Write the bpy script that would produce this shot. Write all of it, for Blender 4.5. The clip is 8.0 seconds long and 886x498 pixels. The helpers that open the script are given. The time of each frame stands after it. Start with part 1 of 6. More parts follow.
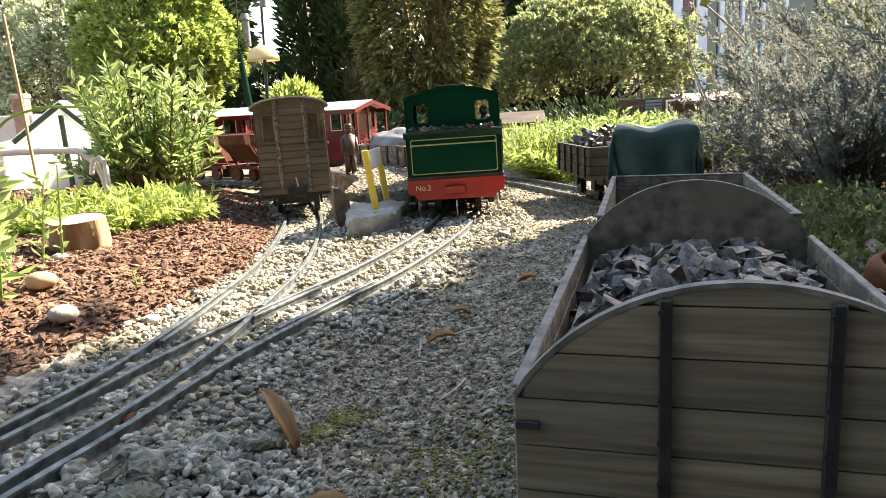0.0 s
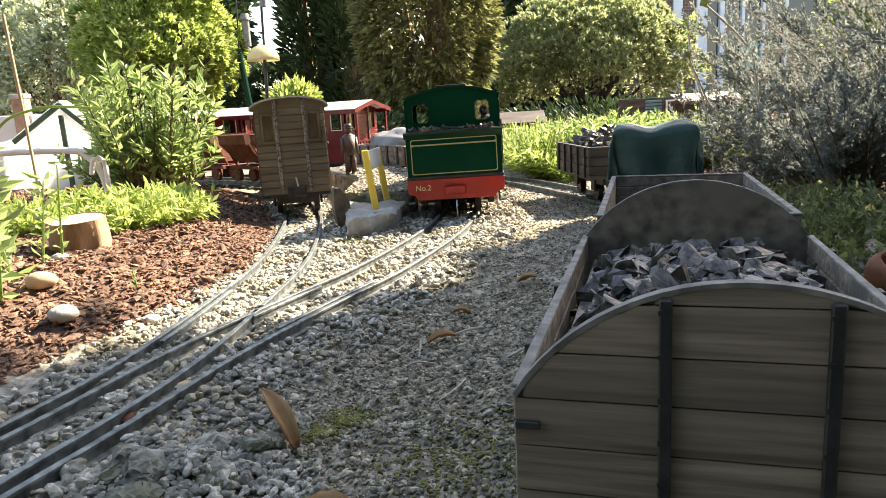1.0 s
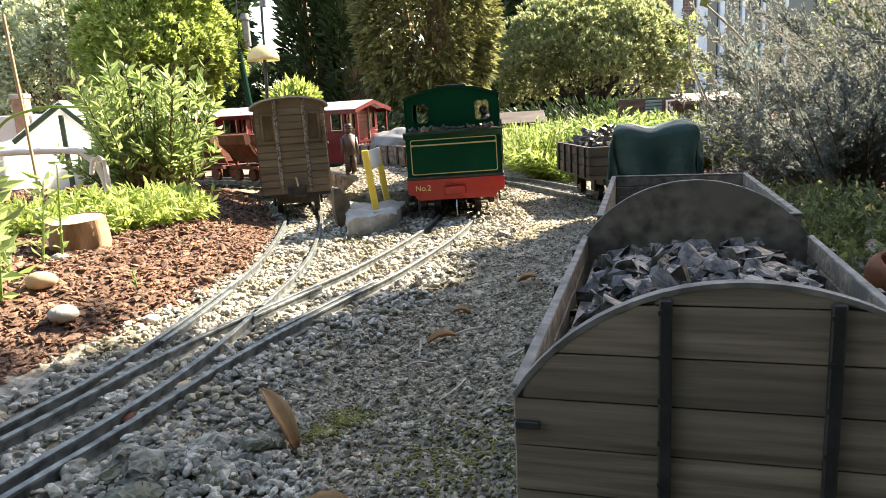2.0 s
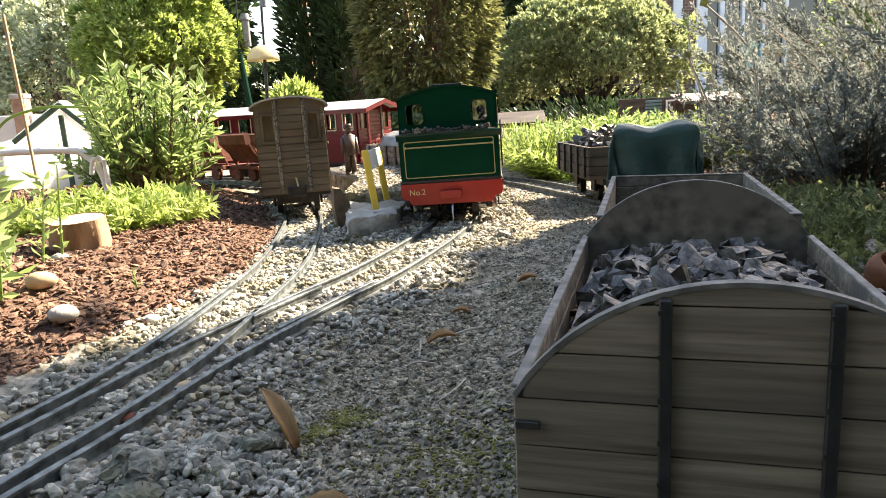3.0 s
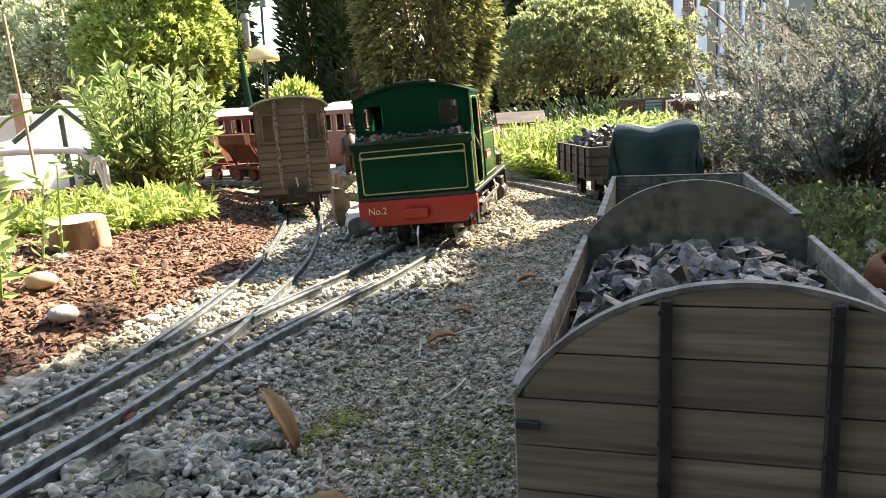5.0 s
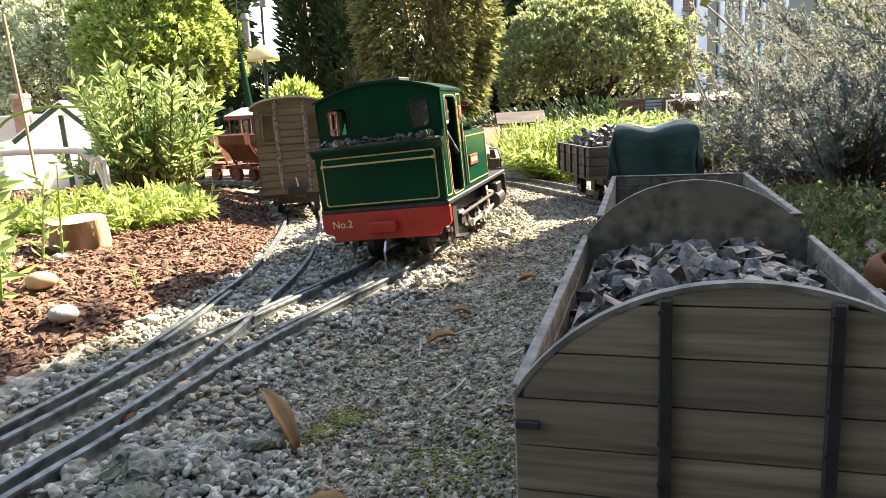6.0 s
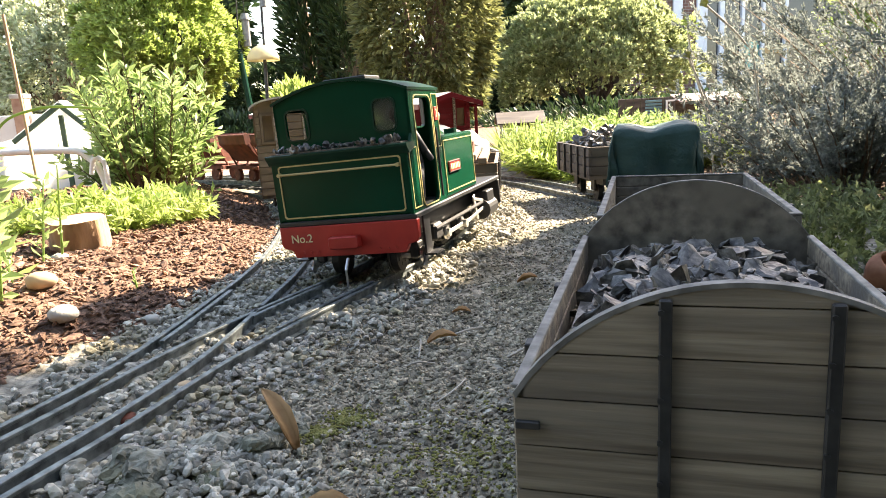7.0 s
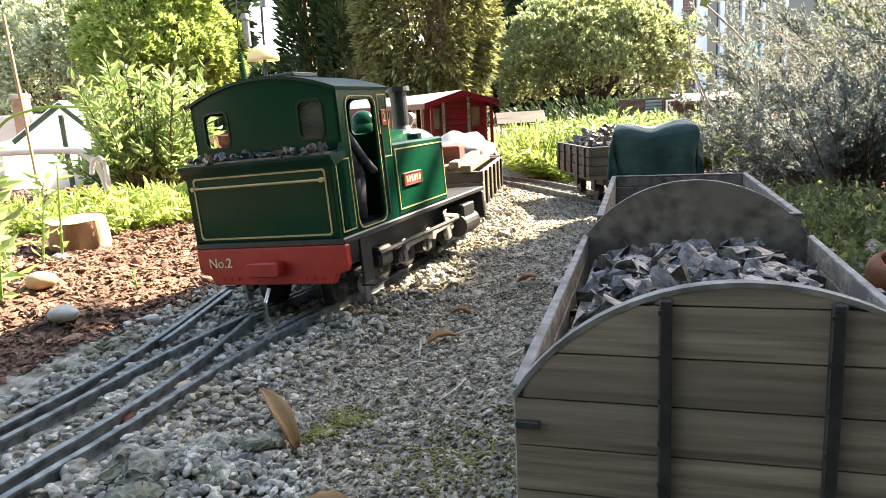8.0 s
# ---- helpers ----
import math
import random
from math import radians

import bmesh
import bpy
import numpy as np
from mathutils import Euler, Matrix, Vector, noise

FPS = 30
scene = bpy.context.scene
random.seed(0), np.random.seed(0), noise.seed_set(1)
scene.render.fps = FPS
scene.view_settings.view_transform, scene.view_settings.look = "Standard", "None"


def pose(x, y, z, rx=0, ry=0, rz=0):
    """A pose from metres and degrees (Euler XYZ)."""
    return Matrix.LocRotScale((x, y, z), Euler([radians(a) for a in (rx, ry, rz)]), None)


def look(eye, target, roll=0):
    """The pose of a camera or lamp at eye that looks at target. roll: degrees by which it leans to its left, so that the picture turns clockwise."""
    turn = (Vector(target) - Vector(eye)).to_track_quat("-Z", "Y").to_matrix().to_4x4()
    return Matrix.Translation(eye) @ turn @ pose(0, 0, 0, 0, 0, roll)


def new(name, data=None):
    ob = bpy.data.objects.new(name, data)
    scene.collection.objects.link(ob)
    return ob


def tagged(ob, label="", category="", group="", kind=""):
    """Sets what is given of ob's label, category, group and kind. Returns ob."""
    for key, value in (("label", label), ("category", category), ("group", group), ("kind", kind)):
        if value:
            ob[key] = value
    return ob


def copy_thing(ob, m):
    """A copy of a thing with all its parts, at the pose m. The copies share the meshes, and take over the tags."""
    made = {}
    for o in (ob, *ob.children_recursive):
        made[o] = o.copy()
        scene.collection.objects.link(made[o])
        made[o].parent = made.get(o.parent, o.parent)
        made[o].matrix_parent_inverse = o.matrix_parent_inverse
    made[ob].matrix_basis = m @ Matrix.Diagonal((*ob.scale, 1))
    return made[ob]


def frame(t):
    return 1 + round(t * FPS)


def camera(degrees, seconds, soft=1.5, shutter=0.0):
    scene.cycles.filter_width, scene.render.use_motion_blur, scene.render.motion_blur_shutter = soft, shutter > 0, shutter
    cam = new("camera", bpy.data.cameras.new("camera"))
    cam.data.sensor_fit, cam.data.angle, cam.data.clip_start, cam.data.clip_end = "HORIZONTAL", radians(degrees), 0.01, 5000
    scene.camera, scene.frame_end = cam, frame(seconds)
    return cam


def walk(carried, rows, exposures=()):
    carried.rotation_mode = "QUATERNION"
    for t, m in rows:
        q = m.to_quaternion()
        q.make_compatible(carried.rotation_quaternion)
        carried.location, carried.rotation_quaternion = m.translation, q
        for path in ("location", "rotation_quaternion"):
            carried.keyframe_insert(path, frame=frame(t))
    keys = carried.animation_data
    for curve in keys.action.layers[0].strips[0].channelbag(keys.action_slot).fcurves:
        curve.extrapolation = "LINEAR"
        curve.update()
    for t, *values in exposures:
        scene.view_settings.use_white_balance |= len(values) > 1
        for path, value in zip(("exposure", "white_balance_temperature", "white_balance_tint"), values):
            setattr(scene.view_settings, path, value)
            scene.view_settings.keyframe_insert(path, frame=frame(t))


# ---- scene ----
# A garden railway, 45 mm gauge, seen from a camera standing on the ground.
cam = camera(65.02, 8.0, soft=0.95)
EYE = (0.0, 0.0, 0.1276)
STAND = look(EYE, (0.0, math.cos(0.19895), EYE[2] - math.sin(0.19895)), -3.15)
walk(cam, [(0.0, STAND), (8.0, STAND)], [(0.0, 2.34, 8100, 14), (2.8, 2.34, 8100, 14), (4.5, 2.40, 8100, 14), (6.5, 2.64, 8100, 14), (8.0, 2.94, 8100, 14)])

# ---- light ----
SUN_TO = Vector((0.613, 0.46, 0.643)).normalized()
world = bpy.data.worlds.new("sky")
scene.world = world
world.use_nodes = True
wn = world.node_tree
sky = wn.nodes.new("ShaderNodeTexSky")
sky.sky_type = "NISHITA"
sky.sun_disc = False
sky.sun_elevation = math.asin(SUN_TO.z)
sky.sun_rotation = math.atan2(SUN_TO.x, SUN_TO.y)
wn.nodes["Background"].inputs["Strength"].default_value = 0.122
wn.links.new(sky.outputs[0], wn.nodes["Background"].inputs["Color"])
sun_data = bpy.data.lights.new("sun", "SUN")
sun_data.energy = 5.0
sun_data.angle = radians(0.53)
sun_data.color = (1.0, 0.95, 0.86)
sun = new("sun", sun_data)
sun.rotation_euler = SUN_TO.to_track_quat("Z", "Y").to_euler()


# ---- materials ----
def mat(name, c1, c2=None, scale=40.0, rough=0.7, metal=0.0, bump=0.0, bump_scale=None, c3=None, vary=0.0, island=False,
        trans=0.0, stretch=(1, 1, 1), spec=0.5, detail=6.0, bump_dist=0.002):
    """Two-scale noise colour, optional bump, per-object or per-island value shifts, optional translucency."""
    m = bpy.data.materials.new(name)
    m.use_nodes = True
    n, l = m.node_tree.nodes, m.node_tree.links
    b = n["Principled BSDF"]
    b.inputs["Roughness"].default_value, b.inputs["Metallic"].default_value = rough, metal
    b.inputs["Specular IOR Level"].default_value = spec
    tc = n.new("ShaderNodeTexCoord")
    mp = n.new("ShaderNodeMapping")
    mp.inputs["Scale"].default_value = stretch
    l.new(tc.outputs["Object"], mp.inputs["Vector"])
    no = n.new("ShaderNodeTexNoise")
    no.inputs["Scale"].default_value, no.inputs["Detail"].default_value = scale, detail
    l.new(mp.outputs[0], no.inputs["Vector"])
    ramp = n.new("ShaderNodeValToRGB")
    e = ramp.color_ramp.elements
    e[0].position, e[1].position = 0.34, 0.68
    e[0].color, e[1].color = (*c1, 1), (*(c2 or c1), 1)
    l.new(no.outputs["Fac"], ramp.inputs[0])
    col = ramp.outputs[0]
    if c3:
        n2 = n.new("ShaderNodeTexNoise")
        n2.inputs["Scale"].default_value, n2.inputs["Detail"].default_value = scale * 0.13, 4
        l.new(mp.outputs[0], n2.inputs["Vector"])
        r2 = n.new("ShaderNodeValToRGB")
        r2.color_ramp.elements[0].position, r2.color_ramp.elements[1].position = 0.48, 0.62
        l.new(n2.outputs["Fac"], r2.inputs[0])
        mx = n.new("ShaderNodeMix")
        mx.data_type = "RGBA"
        l.new(r2.outputs[0], mx.inputs[0])
        l.new(col, mx.inputs[6])
        mx.inputs[7].default_value = (*c3, 1)
        col = mx.outputs[2]
    if vary:
        hs = n.new("ShaderNodeHueSaturation")
        mr = n.new("ShaderNodeMapRange")
        mr.inputs["To Min"].default_value, mr.inputs["To Max"].default_value = 1 - vary, 1 + vary
        if island:
            l.new(n.new("ShaderNodeNewGeometry").outputs["Random Per Island"], mr.inputs[0])
        else:
            l.new(n.new("ShaderNodeObjectInfo").outputs["Random"], mr.inputs[0])
        l.new(mr.outputs[0], hs.inputs["Value"])
        l.new(col, hs.inputs["Color"])
        col = hs.outputs[0]
    l.new(col, b.inputs["Base Color"])
    if bump:
        nb = n.new("ShaderNodeTexNoise")
        nb.inputs["Scale"].default_value, nb.inputs["Detail"].default_value = bump_scale or scale * 2, 6
        l.new(mp.outputs[0], nb.inputs["Vector"])
        bp = n.new("ShaderNodeBump")
        bp.inputs["Strength"].default_value, bp.inputs["Distance"].default_value = bump, bump_dist
        l.new(nb.outputs["Fac"], bp.inputs["Height"])
        l.new(bp.outputs[0], b.inputs["Normal"])
    if trans:
        t = n.new("ShaderNodeBsdfTranslucent")
        l.new(col, t.inputs["Color"])
        ms = n.new("ShaderNodeMixShader")
        ms.inputs[0].default_value = trans
        l.new(b.outputs[0], ms.inputs[1])
        l.new(t.outputs[0], ms.inputs[2])
        l.new(ms.outputs[0], n["Material Output"].inputs["Surface"])
    return m


M = {}
M["ground"] = mat("gravel_dust", (0.070, 0.060, 0.044), (0.44, 0.40, 0.315), 90, 0.95, bump=0.9, bump_scale=260, c3=(0.15, 0.14, 0.085), bump_dist=0.003)
M["soil"] = mat("bark_soil", (0.055, 0.031, 0.022), (0.23, 0.14, 0.095), 110, 0.95, bump=1.0, bump_scale=220, c3=(0.09, 0.048, 0.03), bump_dist=0.004)
M["stone"] = mat("ballast_stone", (0.17, 0.164, 0.134), (0.52, 0.50, 0.43), 160, 0.9, bump=0.6, bump_scale=500, vary=0.5, island=True, bump_dist=0.001, c3=(0.27, 0.245, 0.17))
M["chip"] = mat("bark_chip", (0.062, 0.031, 0.021), (0.30, 0.172, 0.115), 160, 0.95, vary=0.5, island=True, bump=0.5, bump_scale=500, bump_dist=0.001)
M["rail"] = mat("weathered_rail", (0.060, 0.070, 0.070), (0.22, 0.245, 0.24), 150, 0.5, 0.4, bump=0.3, bump_scale=400, bump_dist=0.0005)
M["sleeper"] = mat("sleeper_plastic", (0.06, 0.06, 0.06), (0.16, 0.155, 0.15), 90, 0.8, bump=0.6, bump_scale=300, stretch=(0.2, 1, 1), vary=0.3, bump_dist=0.0008)
M["greywood"] = mat("grey_weathered_wood", (0.12, 0.090, 0.062), (0.36, 0.290, 0.205), 300, 0.72, bump=0.7, bump_scale=420, stretch=(0.05, 1, 1), c3=(0.115, 0.095, 0.075), vary=0.12, bump_dist=0.0006)
M["arch"] = mat("dark_grey_wood", (0.062, 0.052, 0.041), (0.25, 0.215, 0.17), 110, 0.7, bump=0.4, bump_scale=150, c3=(0.18, 0.155, 0.12), bump_dist=0.0005)
M["rimpaint"] = mat("worn_grey_edge", (0.09, 0.084, 0.074), (0.25, 0.235, 0.21), 120, 0.7, bump=0.3, bump_dist=0.0004)
M["iron"] = mat("black_strap_iron", (0.012, 0.012, 0.012), (0.04, 0.038, 0.036), 120, 0.55, 0.2, bump=0.3, bump_dist=0.0004)
M["coal"] = mat("coal_lump", (0.012, 0.011, 0.010), (0.16, 0.145, 0.125), 210, 0.40, bump=0.5, bump_scale=240, vary=0.5, bump_dist=0.001, spec=0.6)
M["green"] = mat("green_engine_paint", (0.001, 0.037, 0.018), (0.002, 0.046, 0.023), 20, 0.17, bump=0.03, bump_scale=60, spec=0.12, bump_dist=0.0004)
M["darkgreen"] = mat("dark_green_roof", (0.003, 0.030, 0.017), (0.005, 0.040, 0.024), 40, 0.3, spec=0.2, bump=0.1, bump_dist=0.0004)
M["red"] = mat("red_buffer_paint", (0.36, 0.018, 0.012), (0.46, 0.03, 0.02), 50, 0.4, bump=0.08, bump_dist=0.0004)
M["gold"] = mat("gold_lining", (0.42, 0.33, 0.13), (0.52, 0.42, 0.19), 80, 0.45)
M["letter"] = mat("cream_lettering", (0.75, 0.62, 0.34), (0.8, 0.7, 0.42), 80, 0.5)
M["black"] = mat("satin_black", (0.012, 0.012, 0.012), (0.03, 0.03, 0.03), 60, 0.45, bump=0.1, bump_dist=0.0004)
M["steel"] = mat("oily_steel", (0.35, 0.35, 0.36), (0.5, 0.5, 0.5), 120, 0.3, 0.9)
M["rod"] = mat("pale_rod_steel", (0.45, 0.42, 0.38), (0.6, 0.57, 0.52), 120, 0.4, 0.6)
M["tan"] = mat("tan_carriage_wood", (0.095, 0.072, 0.048), (0.19, 0.150, 0.105), 70, 0.65, bump=0.4, bump_scale=160, stretch=(0.15, 1, 1), c3=(0.13, 0.09, 0.055), vary=0.14, bump_dist=0.0005)
M["roofgrey"] = mat("grey_roof_felt", (0.36, 0.35, 0.33), (0.52, 0.51, 0.48), 90, 0.7, bump=0.2, bump_dist=0.0005)
M["crimson"] = mat("crimson_coach_paint", (0.10, 0.005, 0.009), (0.15, 0.007, 0.012), 30, 0.34, spec=0.25, bump=0.05, bump_dist=0.0004)
M["cream"] = mat("cream_panel", (0.55, 0.47, 0.30), (0.62, 0.54, 0.36), 30, 0.4)
M["rust"] = mat("rusty_red_oxide", (0.085, 0.020, 0.011), (0.20, 0.050, 0.024), 70, 0.75, bump=0.3, c3=(0.075, 0.022, 0.014), bump_dist=0.0006)
M["tarp"] = mat("dark_green_tarpaulin", (0.008, 0.038, 0.031), (0.022, 0.068, 0.056), 25, 0.6, bump=0.5, bump_scale=110, bump_dist=0.003)
M["sheet"] = mat("grey_sheet", (0.13, 0.135, 0.13), (0.24, 0.245, 0.24), 30, 0.5, bump=0.3, bump_dist=0.001)
M["darkwood"] = mat("dark_brown_wood", (0.035, 0.027, 0.022), (0.095, 0.075, 0.06), 70, 0.7, bump=0.4, stretch=(0.2, 1, 1), vary=0.15, bump_dist=0.0006)
M["palewood"] = mat("pale_planks", (0.20, 0.135, 0.08), (0.32, 0.235, 0.15), 60, 0.7, bump=0.4, stretch=(0.2, 1, 1), vary=0.12, bump_dist=0.0006)
M["yellow"] = mat("yellow_post_paint", (0.72, 0.50, 0.06), (0.8, 0.6, 0.12), 60, 0.5, bump=0.2, bump_dist=0.0005)
M["white"] = mat("white_paint", (0.72, 0.72, 0.70), (0.82, 0.82, 0.80), 20, 0.5, bump=0.1, bump_dist=0.0005)
M["concrete"] = mat("pale_concrete", (0.36, 0.35, 0.32), (0.56, 0.54, 0.50), 60, 0.9, bump=0.9, bump_scale=140, c3=(0.3, 0.29, 0.24), bump_dist=0.002)
M["bark"] = mat("tree_bark", (0.07, 0.045, 0.03), (0.20, 0.14, 0.09), 40, 0.9, bump=1.0, stretch=(1, 1, 0.25), bump_dist=0.004)
M["logend"] = mat("sawn_log", (0.38, 0.27, 0.16), (0.52, 0.38, 0.24), 60, 0.85, bump=0.4, bump_dist=0.001)


def leafmat(name, a, b, trans=0.35, rough=0.5, vary=0.35):
    return mat(name, a, b, 14, rough, vary=vary, island=True, trans=trans, spec=0.4)


M["lime"] = leafmat("lime_leaf", (0.28, 0.37, 0.085), (0.43, 0.52, 0.18), 0.55)
M["fresh"] = leafmat("fresh_leaf", (0.19, 0.28, 0.085), (0.34, 0.44, 0.18), 0.55)
M["olive"] = leafmat("olive_leaf", (0.12, 0.15, 0.05), (0.28, 0.31, 0.15), 0.5)
M["deep"] = leafmat("deep_green_leaf", (0.022, 0.045, 0.018), (0.05, 0.085, 0.03), 0.25)
M["brownleaf"] = leafmat("bronze_leaf", (0.085, 0.098, 0.035), (0.27, 0.285, 0.11), 0.45)
M["silver"] = leafmat("silver_leaf", (0.135, 0.158, 0.14), (0.275, 0.305, 0.285), 0.36, 0.7, 0.35)
M["grassy"] = leafmat("grass_blade", (0.20, 0.27, 0.07), (0.36, 0.43, 0.15), 0.5)
M["pine"] = leafmat("pine_needle", (0.20, 0.25, 0.10), (0.48, 0.53, 0.29), 0.5)
M["poly"] = mat("white_polycarbonate", (0.78, 0.79, 0.77), (0.88, 0.89, 0.87), 8, 0.4, trans=0.8)
M["palegreen"] = leafmat("pale_green_leaf", (0.28, 0.33, 0.17), (0.64, 0.67, 0.50), 0.62)
M["domecream"] = mat("cream_plastic", (0.74, 0.70, 0.46), (0.82, 0.78, 0.55), 8, 0.35, trans=0.6)
M["crumb"] = mat("earth_crumb", (0.065, 0.054, 0.037), (0.43, 0.385, 0.29), 160, 0.95, vary=0.5, island=True)
M["deadleaf"] = mat("dead_leaf", (0.26, 0.12, 0.04), (0.45, 0.27, 0.11), 60, 0.7, trans=0.25, bump=0.4, bump_dist=0.001)
M["twig"] = mat("dry_twig", (0.3, 0.27, 0.22), (0.5, 0.46, 0.4), 60, 0.8)
M["moss"] = mat("moss", (0.10, 0.10, 0.02), (0.22, 0.21, 0.06), 120, 0.95, bump=1.0, bump_dist=0.002)

# ---- building helpers ----
rng = np.random.default_rng(7)


def part(name, bm, material, parent=None, label="", smooth=False):
    me = bpy.data.meshes.new(name)
    bm.to_mesh(me)
    bm.free()
    me.materials.append(material)
    if smooth:
        for p in me.polygons:
            p.use_smooth = True
    ob = new(name, me)
    ob.parent = parent
    if label:
        ob["label"] = label
    return ob


def soup(name, verts, faces, material, parent=None, smooth=False):
    me = bpy.data.meshes.new(name)
    me.from_pydata(np.asarray(verts).tolist(), [], np.asarray(faces).tolist() if not isinstance(faces, list) else faces)
    me.materials.append(material)
    if smooth:
        me.polygons.foreach_set("use_smooth", [True] * len(me.polygons))
    ob = new(name, me)
    ob.parent = parent
    return ob


def thing(name, label, category, m=None, group="", kind=""):
    e = new(name)
    e.empty_display_size = 0.02
    if m is not None:
        e.matrix_basis = m
    return tagged(e, label, category, group, kind)


def box(size, at=(0, 0, 0), bevel=0.0, bm=None, rot=None):
    """A bevelled box of full size, centred at a place; joins bm when given."""
    b = bmesh.new()
    bmesh.ops.create_cube(b, size=1.0, matrix=Matrix.Diagonal((*size, 1)))
    if bevel:
        bmesh.ops.bevel(b, geom=b.edges[:], offset=bevel, segments=1, affect="EDGES")
    m = Matrix.Translation(at)
    if rot is not None:
        m = m @ Euler([radians(a) for a in rot]).to_matrix().to_4x4()
    b.transform(m)
    if bm is None:
        return b
    return merge(bm, b)


def merge(bm, b):
    t = bpy.data.meshes.new("t")
    b.to_mesh(t)
    b.free()
    bm.from_mesh(t)
    bpy.data.meshes.remove(t)
    return bm


def rod(r, p, q, n=12, bm=None, r2=None):
    """A round bar from p to q."""
    p, q = Vector(p), Vector(q)
    d = q - p
    b = bmesh.new()
    bmesh.ops.create_cone(b, cap_ends=True, segments=n, radius1=r, radius2=r if r2 is None else r2, depth=d.length)
    b.transform(Matrix.Translation((p + q) / 2) @ d.to_track_quat("Z", "Y").to_matrix().to_4x4())
    return b if bm is None else merge(bm, b)


def prism(outline, depth, axis="y", bevel=0.0):
    """An outline in the x-z plane (or y-z for axis x), pushed along the axis by depth."""
    b = bmesh.new()
    if axis == "y":
        vs = [b.verts.new((x, 0, z)) for x, z in outline]
        d = (0, depth, 0)
    elif axis == "x":
        vs = [b.verts.new((0, x, z)) for x, z in outline]
        d = (depth, 0, 0)
    else:
        vs = [b.verts.new((x, z, 0)) for x, z in outline]
        d = (0, 0, depth)
    f = b.faces.new(vs)
    r = bmesh.ops.extrude_face_region(b, geom=[f])
    bmesh.ops.translate(b, vec=d, verts=[v for v in r["geom"] if isinstance(v, bmesh.types.BMVert)])
    bmesh.ops.recalc_face_normals(b, faces=b.faces[:])
    if bevel:
        bmesh.ops.bevel(b, geom=b.edges[:], offset=bevel, segments=1, affect="EDGES")
    return b


def arc(cx, cz, rx, rz, a0, a1, n):
    return [(cx + rx * math.cos(radians(a0 + (a1 - a0) * i / n)), cz + rz * math.sin(radians(a0 + (a1 - a0) * i / n))) for i in range(n + 1)]


def bez(pts, steps):
    """A smooth line through points, as an array of steps points."""
    p = np.array(pts, float)
    p = np.vstack([2 * p[0] - p[1], p, 2 * p[-1] - p[-2]])
    out = []
    for i in range(1, len(p) - 2):
        k = max(2, steps // (len(p) - 3))
        for u in np.linspace(0, 1, k, endpoint=i == len(p) - 3):
            out.append(0.5 * (2 * p[i] + (p[i + 1] - p[i - 1]) * u + (2 * p[i - 1] - 5 * p[i] + 4 * p[i + 1] - p[i + 2]) * u * u
                              + (3 * p[i] - p[i - 1] - 3 * p[i + 1] + p[i + 2]) * u ** 3))
    return np.array(out)


class Line:
    """A track's centre line: places and headings by the metres along it."""
    def __init__(self, pts, steps=400):
        self.p = bez(pts, steps)
        self.s = np.concatenate([[0], np.cumsum(np.linalg.norm(np.diff(self.p, axis=0), axis=1))])
        self.length = self.s[-1]

    def at(self, s):
        return np.array([np.interp(s, self.s, self.p[:, k]) for k in range(2)])

    def heading(self, s, e=0.01):
        d = self.at(min(s + e, self.length)) - self.at(max(s - e, 0))
        return math.atan2(d[0], d[1])

    def near(self, q):
        return self.s[np.argmin(np.linalg.norm(self.p - np.array(q), axis=1))]


def on(line, s0, wheelbase, z=0.0, roll=0.0):
    """The pose of a vehicle with its axles at s0 and s0 + wheelbase; its y axis points along the line."""
    a, b = line.at(s0), line.at(s0 + wheelbase)
    th = math.atan2(b[0] - a[0], b[1] - a[1])
    return Matrix.Translation((a[0], a[1], z)) @ pose(0, 0, 0, 0, roll, -math.degrees(th))

# ---- tracks ----
def offset(line, s, side):
    th = line.heading(s)
    p = line.at(s)
    return (p[0] + math.cos(th) * side, p[1] - math.sin(th) * side)

G = 0.0225
ARC_C, ARC_R = (-0.568, 1.045), 0.60
main_pts = [(-0.245, 0.05), (-0.206, 0.165), (-0.1845, 0.2346), (-0.165, 0.290), (-0.1415, 0.368), (-0.1215, 0.4195), (-0.0955, 0.4790), (-0.0655, 0.5425), (-0.0445, 0.5957), (-0.0200, 0.6680), (-0.0026, 0.729), (0.0125, 0.795), (0.0223, 0.866), (0.0290, 0.95), (0.0323, 1.036)]
main_pts += [(ARC_C[0] + ARC_R * math.cos(a), ARC_C[1] + ARC_R * math.sin(a)) for a in np.linspace(0.15, 3.1, 15)]
MAIN = Line(main_pts, 900)
SIDE = Line([(-0.228, 0.10), (-0.2085, 0.180), (-0.192, 0.246), (-0.1775, 0.292), (-0.164, 0.345), (-0.1552, 0.41), (-0.1495, 0.506), (-0.1465, 0.570), (-0.1490, 0.656), (-0.163, 0.79), (-0.180, 0.90), (-0.21, 1.02), (-0.26, 1.15), (-0.36, 1.3)], 400)
YARD = Line([(-0.03, -0.05), (0.02, 0.06), (0.066, 0.15), (0.122, 0.34), (0.148, 0.40), (0.216, 0.626), (0.236, 0.74), (0.228, 0.85), (0.207, 0.97), (0.178, 1.085), (0.128, 1.22), (0.03, 1.40)], 400)


